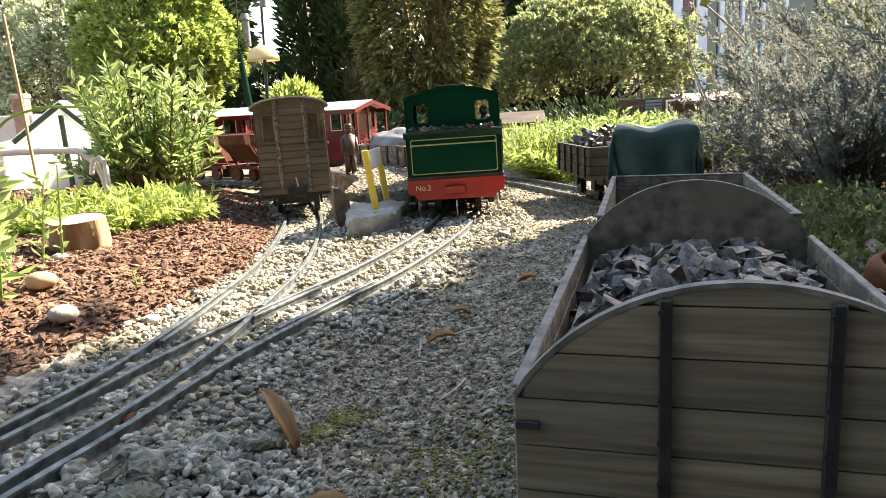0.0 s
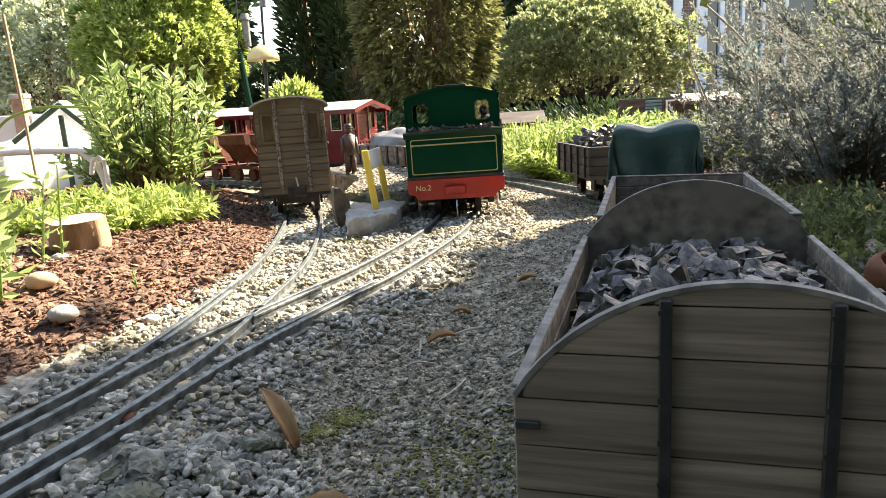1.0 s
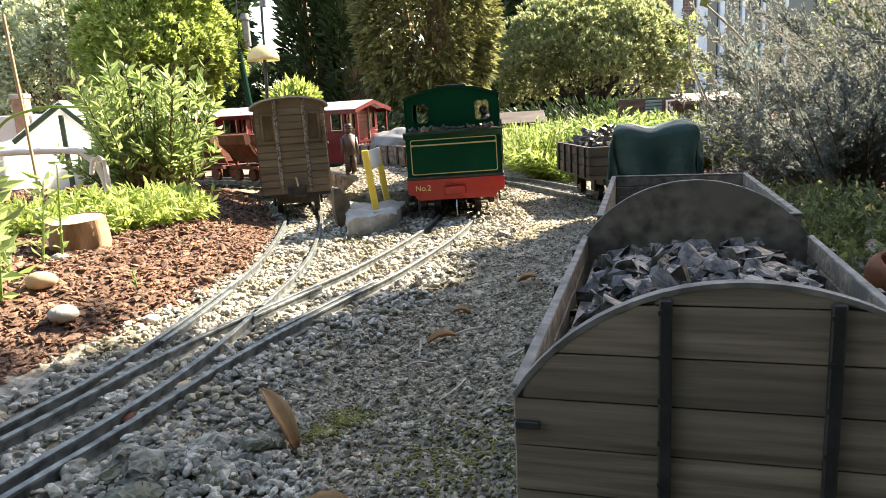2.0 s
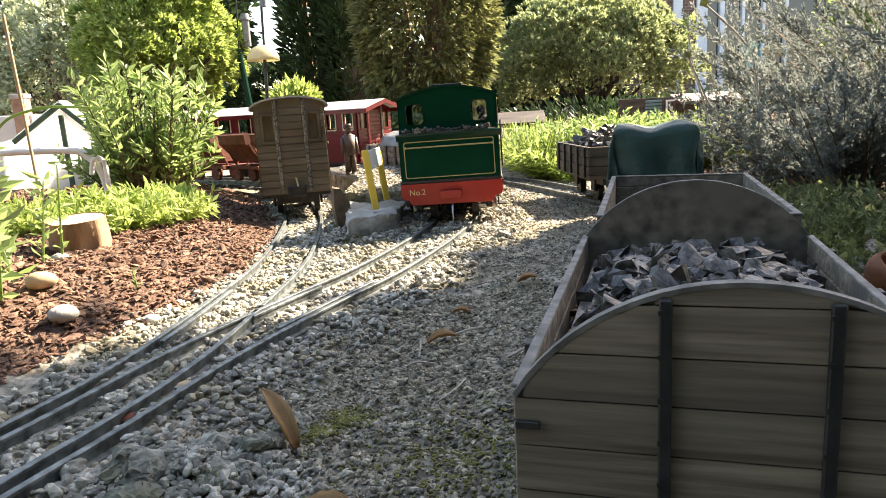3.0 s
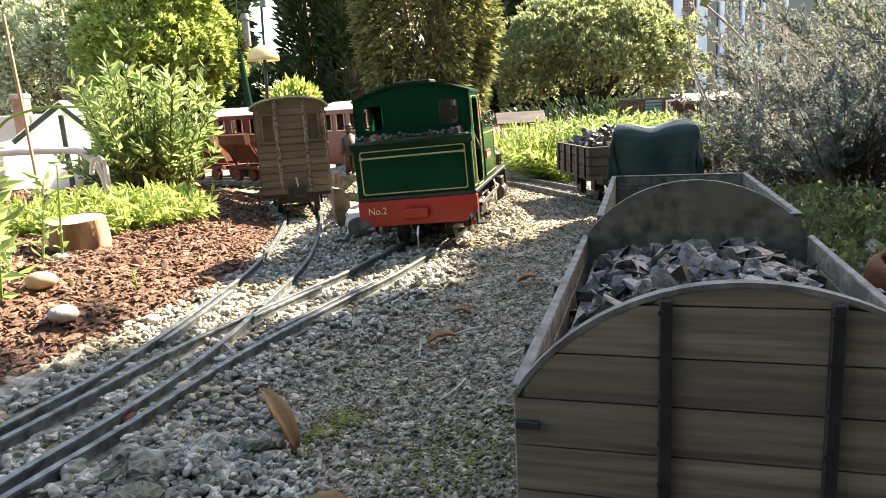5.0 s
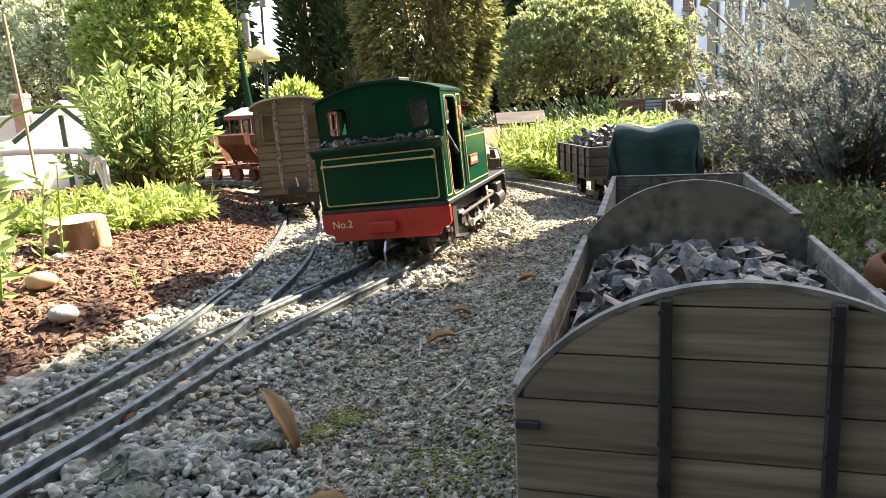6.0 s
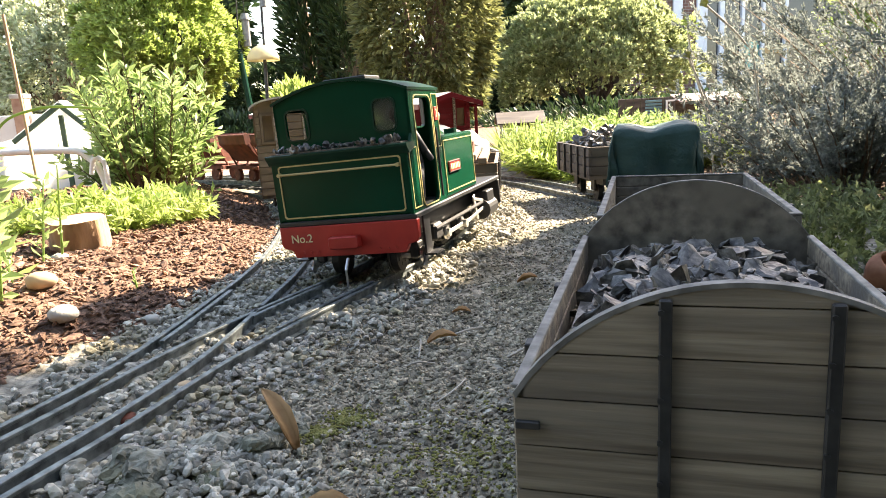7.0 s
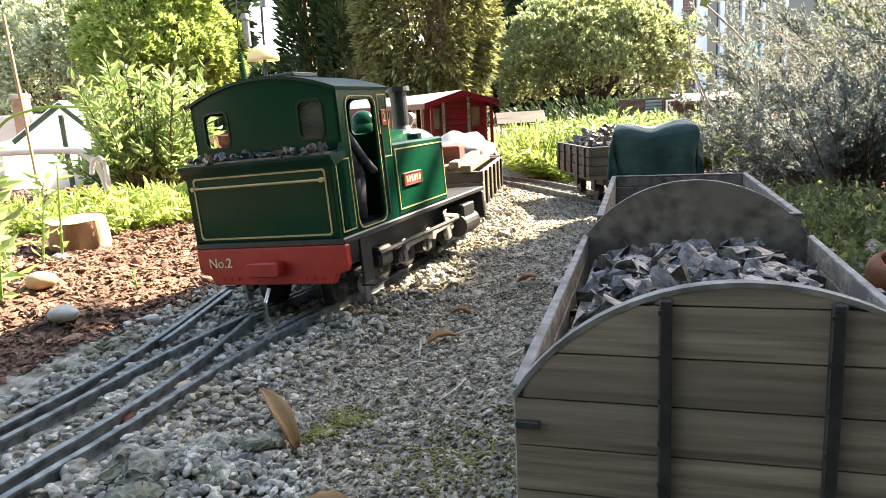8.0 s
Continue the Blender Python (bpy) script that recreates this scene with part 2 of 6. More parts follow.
# ---- ground ----
def soil_z(x, y):
    """Height of the land: the ballast is level with the track, the bed to the side rises gently."""
    edge = np.interp(y, [0.0, 0.3, 0.38, 0.45, 0.55, 0.62, 0.75, 0.9, 1.2, 3.0], [-0.34, -0.275, -0.235, -0.200, -0.174, -0.167, -0.173, -0.200, -0.30, -1.4])
    rise = np.clip((edge - x) / 0.12, 0, 1)
    return -0.0078 + 0.0258 * rise * rise * (3 - 2 * rise), rise


def bumps(x, y):
    return noise.noise((x * 9, y * 9, 0.3)) * 0.004 + noise.noise((x * 40, y * 40, 1.7)) * 0.0027 + (noise.noise((x * 110, y * 110, 2.7)) * 0.0021 + noise.noise((x * 230, y * 230, 4.7)) * 0.0009 if y < 1.3 and abs(x) < 0.7 else 0.0)


def ground_z(x, y):
    z, r = soil_z(x, y)
    if y > 2.0:
        z = float(z) * max(0.0, 1 - (y - 2) / 2)
    return float(z) + bumps(x, y) * (1 + float(r))


def grid(xs, ys):
    v = [(x, y, ground_z(x, y)) for y in ys for x in xs]
    n = len(xs)
    f = [(j * n + i, j * n + i + 1, (j + 1) * n + i + 1, (j + 1) * n + i) for j in range(len(ys) - 1) for i in range(n - 1)]
    return v, f


def spaced(a, b, near, far, mid):
    """Positions from a to b, near step round mid, wider further off."""
    out, x = [mid], mid
    while x < b:
        x += near + (abs(x - mid) > 0.6) * (abs(x - mid) - 0.6) * far
        out.append(min(x, b))
    x = mid
    while x > a:
        x -= near + (abs(x - mid) > 0.6) * (abs(x - mid) - 0.6) * far
        out.insert(0, max(x, a))
    return out


XS, YS = spaced(-400, 400, 0.0042, 0.22, -0.05), spaced(-300, 900, 0.0042, 0.2, 0.65)
gv, gf = grid(XS, YS)
ground = tagged(soup("ground", gv, gf, M["ground"], smooth=True), "pale gravelly ground with dust, moss and dead leaves", "ground", kind="structure")


def two_ground_material():
    """Gravel dust on the trackside, bark soil on the bed, split by the line of the bed's edge."""
    m = M["ground"]
    s = M["soil"]
    ground.data.materials.append(s)
    idx = []
    for p in ground.data.polygons:
        c = p.center
        x, y = c.x + 0.02 * noise.noise((c.x * 20, c.y * 20, 5.0)), c.y
        r = soil_z(x, y)[1]
        far = y > 1.9
        idx.append(1 if (r > (0.12 if y < 0.5 else 0.03) or far or (x > 0.42)) else 0)
    ground.data.polygons.foreach_set("material_index", idx)


two_ground_material()


def rail_piece(name, path, parent, h=0.0078, w=0.0035, foot=0.0072, material=None, top=0.0):
    """A flat-bottomed rail along a path of (x, y), its head at height top."""
    prof = [(-foot / 2, -h), (foot / 2, -h), (foot / 2, -h + 0.001), (0.0008, -h + 0.0018), (0.0008, -0.0022), (w / 2, -0.0016), (w / 2, -0.0003),
            (w / 2 - 0.0004, 0), (-w / 2 + 0.0004, 0), (-w / 2, -0.0003), (-w / 2, -0.0016), (-0.0008, -0.0022), (-0.0008, -h + 0.0018), (-foot / 2, -h + 0.001)]
    p = np.array(path)
    d = np.gradient(p, axis=0)
    d /= np.linalg.norm(d, axis=1)[:, None]
    v, f, n = [], [], len(prof)
    for (x, y), (dx, dy) in zip(p, d):
        v += [(x + dy * a, y - dx * a, top + b) for a, b in prof]
    for i in range(len(p) - 1):
        f += [(i * n + k, i * n + (k + 1) % n, (i + 1) * n + (k + 1) % n, (i + 1) * n + k) for k in range(n)]
    f += [tuple(range(n)), tuple(range((len(p) - 1) * n, len(p) * n))[::-1]]
    return soup(name, v, f, material or M["rail"], parent)


def side_path(line, s0, s1, side, step=0.01):
    return [offset(line, s, side) for s in np.arange(s0, s1, step)]


def sleeper_mesh(length):
    bm = box((length, 0.0085, 0.005), (0, 0, 0), 0.0008)
    me = bpy.data.meshes.new("sleeper")
    bm.to_mesh(me)
    bm.free()
    me.materials.append(M["sleeper"])
    return me


SLEEPER, LONG_SLEEPER = sleeper_mesh(0.088), sleeper_mesh(0.125)


def track(name, label, line, s0, s1, spacing=0.03, long_until=0.0):
    t = thing(name, label, "track", kind="structure")
    for side in (-G, G):
        rail_piece("rail", side_path(line, s0, s1, side), t)
    r = random.Random(name)
    for s in np.arange(s0, s1, spacing):
        p, th = line.at(s), line.heading(s)
        o = new("sleeper", LONG_SLEEPER if s < long_until else SLEEPER)
        o.parent = t
        o.matrix_basis = Matrix.Translation((p[0] + (0.018 if s < long_until and name == "main_track" else 0) * -1, p[1], -0.0098)) @ pose(0, 0, 0, 0, 0, -math.degrees(th) + r.uniform(-2, 2))
    return t


main_track = track("main_track", "weathered grey model railway track on a gravel bed", MAIN, 0.02, 2.6)
side_track = thing("siding_track", "weathered grey siding rails leaving a turnout", "track", kind="structure")
frog = SIDE.near((-0.135, 0.44))
rail_piece("rail", side_path(SIDE, 0.0, SIDE.length, -G), side_track)
rail_piece("rail", side_path(SIDE, 0.0, frog + 0.03, G), side_track)
rail_piece("rail", side_path(SIDE, frog + 0.03, SIDE.length, G), side_track)
for s_ in np.arange(0.40, SIDE.length, 0.03):
    p_, th_ = SIDE.at(s_), SIDE.heading(s_)
    o_ = new("sleeper", SLEEPER)
    o_.parent = side_track
    o_.matrix_basis = Matrix.Translation((p_[0], p_[1], -0.0098)) @ pose(0, 0, 0, 0, 0, -math.degrees(th_))
# check rails beside the crossing
rail_piece("check_rail", side_path(SIDE, SIDE.near((-0.15, 0.40)), SIDE.near((-0.15, 0.52)), -G + 0.0062), side_track)
rail_piece("check_rail", side_path(MAIN, MAIN.near((-0.12, 0.42)), MAIN.near((-0.07, 0.53)), G - 0.0062), side_track)
rail_piece("wing_rail", side_path(MAIN, MAIN.near((-0.12, 0.44)), MAIN.near((-0.09, 0.52)), -G + 0.006), side_track)
yard_track = track("yard_track", "weathered rails curving past the coal wagons", YARD, 0.05, YARD.length)


# ---- vehicles ----
WHEELS, RODS = [], []


def wheel(name, parent, at, r, width=0.006, spokes=0, material=None):
    """A flanged wheel on its side axis x."""
    bm = rod(r, (-width / 2, 0, 0), (width / 2, 0, 0), 24)
    s = 1 if at[0] < 0 else -1
    rod(r + 0.0018, (s * width / 2, 0, 0), (s * (width / 2 + 0.0012), 0, 0), 24, bm)
    for k in range(6):
        a = k * math.pi / 3
        rod(r * 0.16, (-width / 2 - 0.0004, math.cos(a) * r * 0.55, math.sin(a) * r * 0.55), (width / 2 + 0.0004, math.cos(a) * r * 0.55, math.sin(a) * r * 0.55), 8, bm)
    w = part(name, bm, material or M["iron"], parent)
    w.location = at
    WHEELS.append((w, r))
    return w


def text_mesh(body, size, depth, material, parent, m, name="lettering"):
    cu = bpy.data.curves.new(name, "FONT")
    cu.body, cu.size, cu.extrude, cu.align_x, cu.align_y = body, size, depth, "LEFT", "CENTER"
    tmp = bpy.data.objects.new("tmp", cu)
    scene.collection.objects.link(tmp)
    dg = bpy.context.evaluated_depsgraph_get()
    me = bpy.data.meshes.new_from_object(tmp.evaluated_get(dg))
    bpy.data.objects.remove(tmp)
    me.materials.clear()
    me.materials.append(material)
    ob = new(name, me)
    ob.parent = parent
    ob.matrix_basis = m
    return ob


def ring(outline, thick, depth, axis="y"):
    """A thin raised frame that follows an outline (shrunk towards its middle by thick)."""
    o = np.array(outline)
    c = o.mean(axis=0)
    d = o - c
    ln = np.abs(d).max(axis=0)
    i = c + d * (1 - thick / ln)
    b = bmesh.new()
    n = len(o)
    mk = (lambda u, t: (u[0], t, u[1])) if axis == "y" else (lambda u, t: (t, u[0], u[1]))
    A = [b.verts.new(mk(p, 0)) for p in o]
    B = [b.verts.new(mk(p, 0)) for p in i]
    C = [b.verts.new(mk(p, depth)) for p in o]
    D = [b.verts.new(mk(p, depth)) for p in i]
    for k in range(n):
        j = (k + 1) % n
        for q in ((A[k], A[j], B[j], B[k]), (C[k], C[j], D[j], D[k]), (A[k], A[j], C[j], C[k]), (B[k], B[j], D[j], D[k])):
            b.faces.new(q)
    bmesh.ops.recalc_face_normals(b, faces=b.faces[:])
    return b


def rounded(x0, z0, x1, z1, r, n=4):
    return (arc(x1 - r, z1 - r, r, r, 0, 90, n) + arc(x0 + r, z1 - r, r, r, 90, 180, n)
            + arc(x0 + r, z0 + r, r, r, 180, 270, n) + arc(x1 - r, z0 + r, r, r, 270, 360, n))


def panel_with_holes(outline, holes, thick, axis="y"):
    """A plate with openings that go through it."""
    b = bmesh.new()
    mk = (lambda u: (u[0], 0, u[1])) if axis == "y" else (lambda u: (0, u[0], u[1]))
    edges = []
    for loop in (outline, *holes):
        vs = [b.verts.new(mk(p)) for p in loop]
        edges += [b.edges.new((vs[k], vs[(k + 1) % len(vs)])) for k in range(len(vs))]
    bmesh.ops.triangle_fill(b, use_beauty=True, edges=edges)
    r = bmesh.ops.extrude_face_region(b, geom=b.faces[:])
    d = (0, thick, 0) if axis == "y" else (thick, 0, 0)
    bmesh.ops.translate(b, vec=d, verts=[v for v in r["geom"] if isinstance(v, bmesh.types.BMVert)])
    bmesh.ops.recalc_face_normals(b, faces=b.faces[:])
    return b


def lump(r, seed, sub=1, flat=1.0, jag=0.35):
    b = bmesh.new()
    bmesh.ops.create_icosphere(b, subdivisions=sub, radius=r)
    rr = random.Random(seed)
    off = rr.uniform(0, 99)
    for v in b.verts:
        k = 1 + jag * noise.noise(v.co / r * 0.9 + Vector((off, off, off))) * 2
        v.co = Vector((v.co.x * k, v.co.y * k * rr.uniform(0.92, 1.08), v.co.z * k * flat))
    return b


def lump_mesh(name, r, seed, material, sub=1, flat=1.0, jag=0.35):
    b = lump(r, seed, sub, flat, jag)
    me = bpy.data.meshes.new(name)
    b.to_mesh(me)
    b.free()
    me.materials.append(material)
    return me


def slab_lump(name, r, seed, material):
    """A broken coal shard: a flat hull of a few points, uneven along its rim."""
    rr = random.Random(seed)
    b = bmesh.new()
    squash = rr.uniform(0.30, 0.62)
    for k in range(13):
        a = k * 2.4
        q = r * rr.uniform(0.55, 1.15)
        b.verts.new((q * math.cos(a), q * 0.78 * math.sin(a), rr.uniform(-1, 1) * r * squash))
    bmesh.ops.convex_hull(b, input=b.verts[:])
    bmesh.ops.delete(b, geom=[v for v in b.verts if not v.link_faces], context="VERTS")
    bmesh.ops.triangulate(b, faces=b.faces[:])
    bmesh.ops.subdivide_edges(b, edges=b.edges[:], cuts=1)
    for v in b.verts:
        v.co += noise.noise_vector(v.co / r * 1.7 + Vector((seed, 0, 0))) * r * 0.13
    me = bpy.data.meshes.new(name)
    b.to_mesh(me)
    b.free()
    me.materials.append(material)
    return me


COAL = [slab_lump("coal_lump", 0.0105, k, M["coal"]) for k in range(9)]


def locomotive():
    e = thing("locomotive", "green tank locomotive with gold lining and red buffer beam", "locomotive")
    W, HB = 0.0563, 0.0578
    # running plate and red rear beam
    bm = box((2 * HB, 0.267, 0.004), (0, 0.1335, 0.048), 0.0008)
    part("running_plate", bm, M["black"], e, "black footplate")
    bo = [(-HB, 0.046), (-HB, 0.0325), (-HB + 0.002, 0.029), (-HB + 0.0085, 0.0275), (-HB + 0.0115, 0.0214), (HB - 0.0115, 0.0214), (HB - 0.0085, 0.0275), (HB - 0.002, 0.029), (HB, 0.0325), (HB, 0.046)]
    beam = part("buffer_beam", prism(bo, 0.006, "y", 0.0006), M["red"], e, "red buffer beam with painted lettering")
    text_mesh("No.2", 0.0092, 0.0002, M["letter"], beam, Matrix.Translation((-0.0485, -0.0003, 0.0362)) @ pose(0, 0, 0, 90, 0, 0))
    bm = prism(rounded(-0.0125, -0.0048, 0.0125, 0.0048, 0.0022), -0.0075, "y", 0.0008)
    rod(0.0042, (0, 0.0, 0), (0, -0.0065, 0), 14, bm)
    bm.transform(Matrix.Translation((-0.001, 0, 0.0325)))
    part("buffer", bm, M["red"], beam, "red buffer block")
    for k in (-1, 1):
        for j in range(3):
            part("rivet", rod(0.0010, (k * 0.026 + j * 0.0065 * k, 0, 0.0255), (k * 0.026 + j * 0.0065 * k, -0.0008, 0.0255), 6), M["red"], beam)
    part("coupling_hook", merge(rod(0.0012, (0, -0.004, 0.02), (0, -0.010, 0.012), 8), rod(0.0009, (0, -0.010, 0.012), (0, -0.010, -0.001), 6)), M["steel"], e)
    # bunker
    bunk = part("bunker", box((2 * W, 0.014, 0.0495), (0, 0.007, 0.0748), 0.0012), M["green"], e)
    flare = prism([(-0.0045, 0.1016), (-0.0035, 0.1022), (0.014, 0.1022), (0.014, 0.0985), (0.0, 0.0945), (-0.0015, 0.0968), (-0.0042, 0.1000)], 2 * W + 0.004, "x")
    flare.transform(Matrix.Translation((-W - 0.002, 0, 0)))
    part("bunker_flare", flare, M["darkgreen"], e)
    r = rounded(-0.0508, 0.0525, 0.0508, 0.0936, 0.0015, 1)
    ln = ring(r, 0.0010, -0.0006)
    part("lining", ln, M["gold"], bunk, "thin gold lining")
    hr = rod(0.0008, (-0.0490, -0.0032, 0.0870), (0.0490, -0.0032, 0.0870), 8)
    for k in (-1, 1):
        rod(0.0015, (k * 0.0490, 0.0002, 0.0870), (k * 0.0490, -0.0044, 0.0870), 8, hr)
    part("handrail", hr, M["gold"], bunk, "brass handrail with knobs")
    rr = random.Random(3)
    heap = part("coal_load", box((2 * W - 0.006, 0.017, 0.004), (0, 0.006, 0.1012)), M["coal"], e)
    for k in range(60):
        o = new("coal_lump", COAL[k % 9])
        o.parent = heap
        s = rr.uniform(0.16, 0.42)
        o.matrix_basis = Matrix.LocRotScale((rr.uniform(-W + 0.006, W - 0.006), rr.uniform(-0.003, 0.012), 0.1040 + rr.uniform(0, 0.002)),
                                            Euler([rr.uniform(0, 6) for _ in range(3)]), (s, s, s))
    # cab
    zc, za, y1, y2 = 0.1405, 0.1520, 0.0150, 0.083
    R = [(W - 0.0005, 0.098)] + [(W - 0.0005, zc)] + [(W * (1 - i / 6), zc + (za - zc) * (1 - (1 - i / 6) ** 2)) for i in range(1, 12)] + [(-W + 0.0005, zc), (-W + 0.0005, 0.098)]
    holes = [rounded(-0.0465, 0.1110, -0.0280, 0.1345, 0.004), rounded(0.0275, 0.1110, 0.0445, 0.1350, 0.004)]
    bm = panel_with_holes(R, holes, 0.0022)
    bm.transform(Matrix.Translation((0, y1, 0)))
    cab = part("cab_back", bm, M["green"], e, "green cab rear sheet with two spectacle windows")
    for h in holes:
        b = ring(rounded(h[9][0] - 0.0012, h[12][1] - 0.0012, h[0][0] + 0.0012, h[4][1] + 0.0012, 0.005), 0.0012, -0.0006)
        b.transform(Matrix.Translation((0, y1, 0)))
        part("window_frame", b, M["darkgreen"], cab)
    glass = mat("cab_glass", (0.6, 0.62, 0.6), (0.7, 0.7, 0.68), 5, 0.05)
    glass.node_tree.nodes["Principled BSDF"].inputs["Transmission Weight"].default_value = 0.95
    for h in holes[1:]:
        b = prism(h, 0.0008)
        b.transform(Matrix.Translation((0, y1 + 0.0008, 0)))
        part("pane", b, glass, cab, "dusty window pane").visible_shadow = False
    bm = panel_with_holes([(x, z if z > 0.1 else 0.050) for x, z in R], [rounded(-0.047, 0.1110, -0.0275, 0.1345, 0.004), rounded(0.0270, 0.1110, 0.0450, 0.1350, 0.004)], 0.0022)
    bm.transform(Matrix.Translation((0, y2 - 0.0022, 0)))
    part("cab_front", bm, M["green"], e)
    for k in (-1, 1):
        door = rounded(0.0255, 0.052, 0.0620, 0.1340, 0.006)
        side = [(0.0, 0.050), (y2, 0.050), (y2, zc), (y1, zc), (y1, 0.108), (0.010, 0.1015), (0.0, 0.1015)]
        b = panel_with_holes(side, [door], 0.0022, "x")
        b.transform(Matrix.Translation((k * W - (0.0022 if k > 0 else 0), 0, 0)))
        cs = part("cab_side", b, M["green"], e, "green cab side with open doorway")
        b = ring(rounded(0.0232, 0.0515, 0.0643, 0.1362, 0.007), 0.0008, 0.0006, "x")
        b.transform(Matrix.Translation((k * W - (0.0006 if k < 0 else 0), 0, 0)))
        part("lining", b, M["gold"], cs)
        for (a0, b0, a1, b1) in ((0.003, 0.053, 0.0200, 0.098), (0.0672, 0.094, 0.0815, 0.137)):
            b = ring([(a0, b0), (a1, b0), (a1, b1), (a0, b1)], 0.0008, 0.0005, "x")
            b.transform(Matrix.Translation((k * W - (0.0005 if k < 0 else 0), 0, 0)))
            part("lining", b, M["gold"], cs)
        pl = part("cab_plate", box((0.001, 0.007, 0.011), (k * (W + 0.0006), 0.0740, 0.121), 0.0003), M["red"], cs, "small red plate with a pale numeral")
        text_mesh("2", 0.009, 0.0001, M["letter"], pl, Matrix.Translation((k * (W + 0.0013), 0.0740 - k * 0.0025, 0.121)) @ pose(0, 0, 0, 90, 0, 90 * k))
        part("handrail", rod(0.0010, (k * (W + 0.003), 0.0635, 0.055), (k * (W + 0.003), 0.0635, 0.110), 8), M["black"], cs)
    # roof
    o1 = [((W + 0.0012) * (1 - i / 8), zc + (za - zc) * (1 - ((1 - i / 8) * (W + 0.0012) / W) ** 2) + 0.0016) for i in range(17)]
    o2 = [(x * 0.996, z - 0.0020) for x, z in o1]
    rf = prism(o1 + o2[::-1], y2 - y1 + 0.004)
    rf.transform(Matrix.Translation((0, y1 - 0.002, 0)))
    roof = part("cab_roof", rf, M["darkgreen"], e, "dark green curved cab roof")
    part("roof_hatch", box((0.036, 0.03, 0.003), (0, 0.045, za + 0.002), 0.0006), M["black"], roof)
    # floor of cab and driver-side dark interior
    part("cab_floor", box((2 * W - 0.006, 0.066, 0.003), (0, 0.05, 0.0515)), M["black"], e)
    part("boiler_backhead", box((0.05, 0.012, 0.055), (0, 0.075, 0.08), 0.004), M["black"], e)
    # driver, a plain moulded figure in dark clothing, leaning at the doorway
    b = rod(0.0060, (0.044, 0.046, 0.056), (0.044, 0.046, 0.085), 12, None, 0.0078)
    rod(0.0078, (0.044, 0.046, 0.084), (0.041, 0.036, 0.116), 14, b, 0.0068)
    rod(0.0034, (0.047, 0.037, 0.112), (0.0535, 0.047, 0.093), 10, b, 0.0030)
    rod(0.0030, (0.0535, 0.047, 0.093), (0.0555, 0.055, 0.086), 10, b, 0.0024)
    b2 = lump(0.0056, 9, 2, 1.2, 0.05)
    b2.transform(Matrix.Translation((0.038, 0.035, 0.1225)))
    merge(b, b2)
    part("driver_figure", b, mat("navy_moulding", (0.012, 0.014, 0.02), (0.025, 0.027, 0.035), 50, 0.6), e, "dark moulded driver figure", True)
    # side tanks, boiler, smokebox
    for k in (-1, 1):
        b = box((0.024, 0.179 - y2, 0.0527), (k * (W - 0.012), (0.179 + y2) / 2, 0.0764), 0.0016)
        tk = part("side_tank", b, M["green"], e, "glossy green side tank")
        b = ring([(y2 + 0.003, 0.0545), (0.1755, 0.0545), (0.1755, 0.0985), (y2 + 0.003, 0.0985)], 0.0008, 0.0006, "x")
        b.transform(Matrix.Translation((k * W - (0.0006 if k < 0 else 0), 0, 0)))
        part("lining", b, M["gold"], tk)
        np_ = part("name_plate", box((0.0012, 0.0320, 0.0096), (k * (W + 0.0007), 0.1105, 0.0752), 0.0004), M["red"], tk, "red nameplate with illegible pale lettering")
        b = ring([(0.0948, 0.0706), (0.1262, 0.0706), (0.1262, 0.0798), (0.0948, 0.0798)], 0.0007, 0.0004, "x")
        b.transform(Matrix.Translation((k * (W + 0.0014), 0, 0)))
        part("plate_border", b, M["steel"], np_)
        for j in range(6):
            part("letter_bar", box((0.0005, 0.0022, 0.0045), (k * (W + 0.0015), 0.0992 + j * 0.0045, 0.0752)), M["letter"], np_)
        part("tank_filler", rod(0.006, (k * (W - 0.012), 0.15, 0.102), (k * (W - 0.012), 0.15, 0.107), 14), M["darkgreen"], tk)
    part("boiler", rod(0.027, (0, y2, 0.085), (0, 0.205, 0.085), 32), M["green"], e, "", True)
    part("smokebox", rod(0.0285, (0, 0.205, 0.083), (0, 0.243, 0.083), 32), M["black"], e)
    ch = rod(0.0105, (0, 0.222, 0.108), (0, 0.222, 0.114), 20, None, 0.0075)
    rod(0.0074, (0, 0.222, 0.113), (0, 0.222, 0.146), 20, ch, 0.0078)
    rod(0.0112, (0, 0.222, 0.145), (0, 0.222, 0.149), 20, ch, 0.0106)
    part("chimney", ch, M["black"], e, "black stovepipe chimney with a rim")
    dm = rod(0.012, (0, 0.150, 0.108), (0, 0.150, 0.119), 20, None, 0.011)
    b = bmesh.new()
    bmesh.ops.create_uvsphere(b, u_segments=20, v_segments=10, radius=0.011)
    b.transform(Matrix.Translation((0, 0.150, 0.119)))
    merge(dm, b)
    part("steam_dome", dm, M["green"], e, "", True)
    part("headlamp", merge(rod(0.006, (0, 0.236, 0.120), (0, 0.244, 0.120), 16), rod(0.0025, (0, 0.24, 0.112), (0, 0.24, 0.12), 8)), M["steel"], e)
    part("front_beam", box((2 * HB, 0.006, 0.026), (0, 0.264, 0.0330), 0.001), M["black"], e)
    # frames, wheels and rods
    part("frame", box((0.074, 0.20, 0.020), (0, 0.13, 0.035), 0.001), M["black"], e)
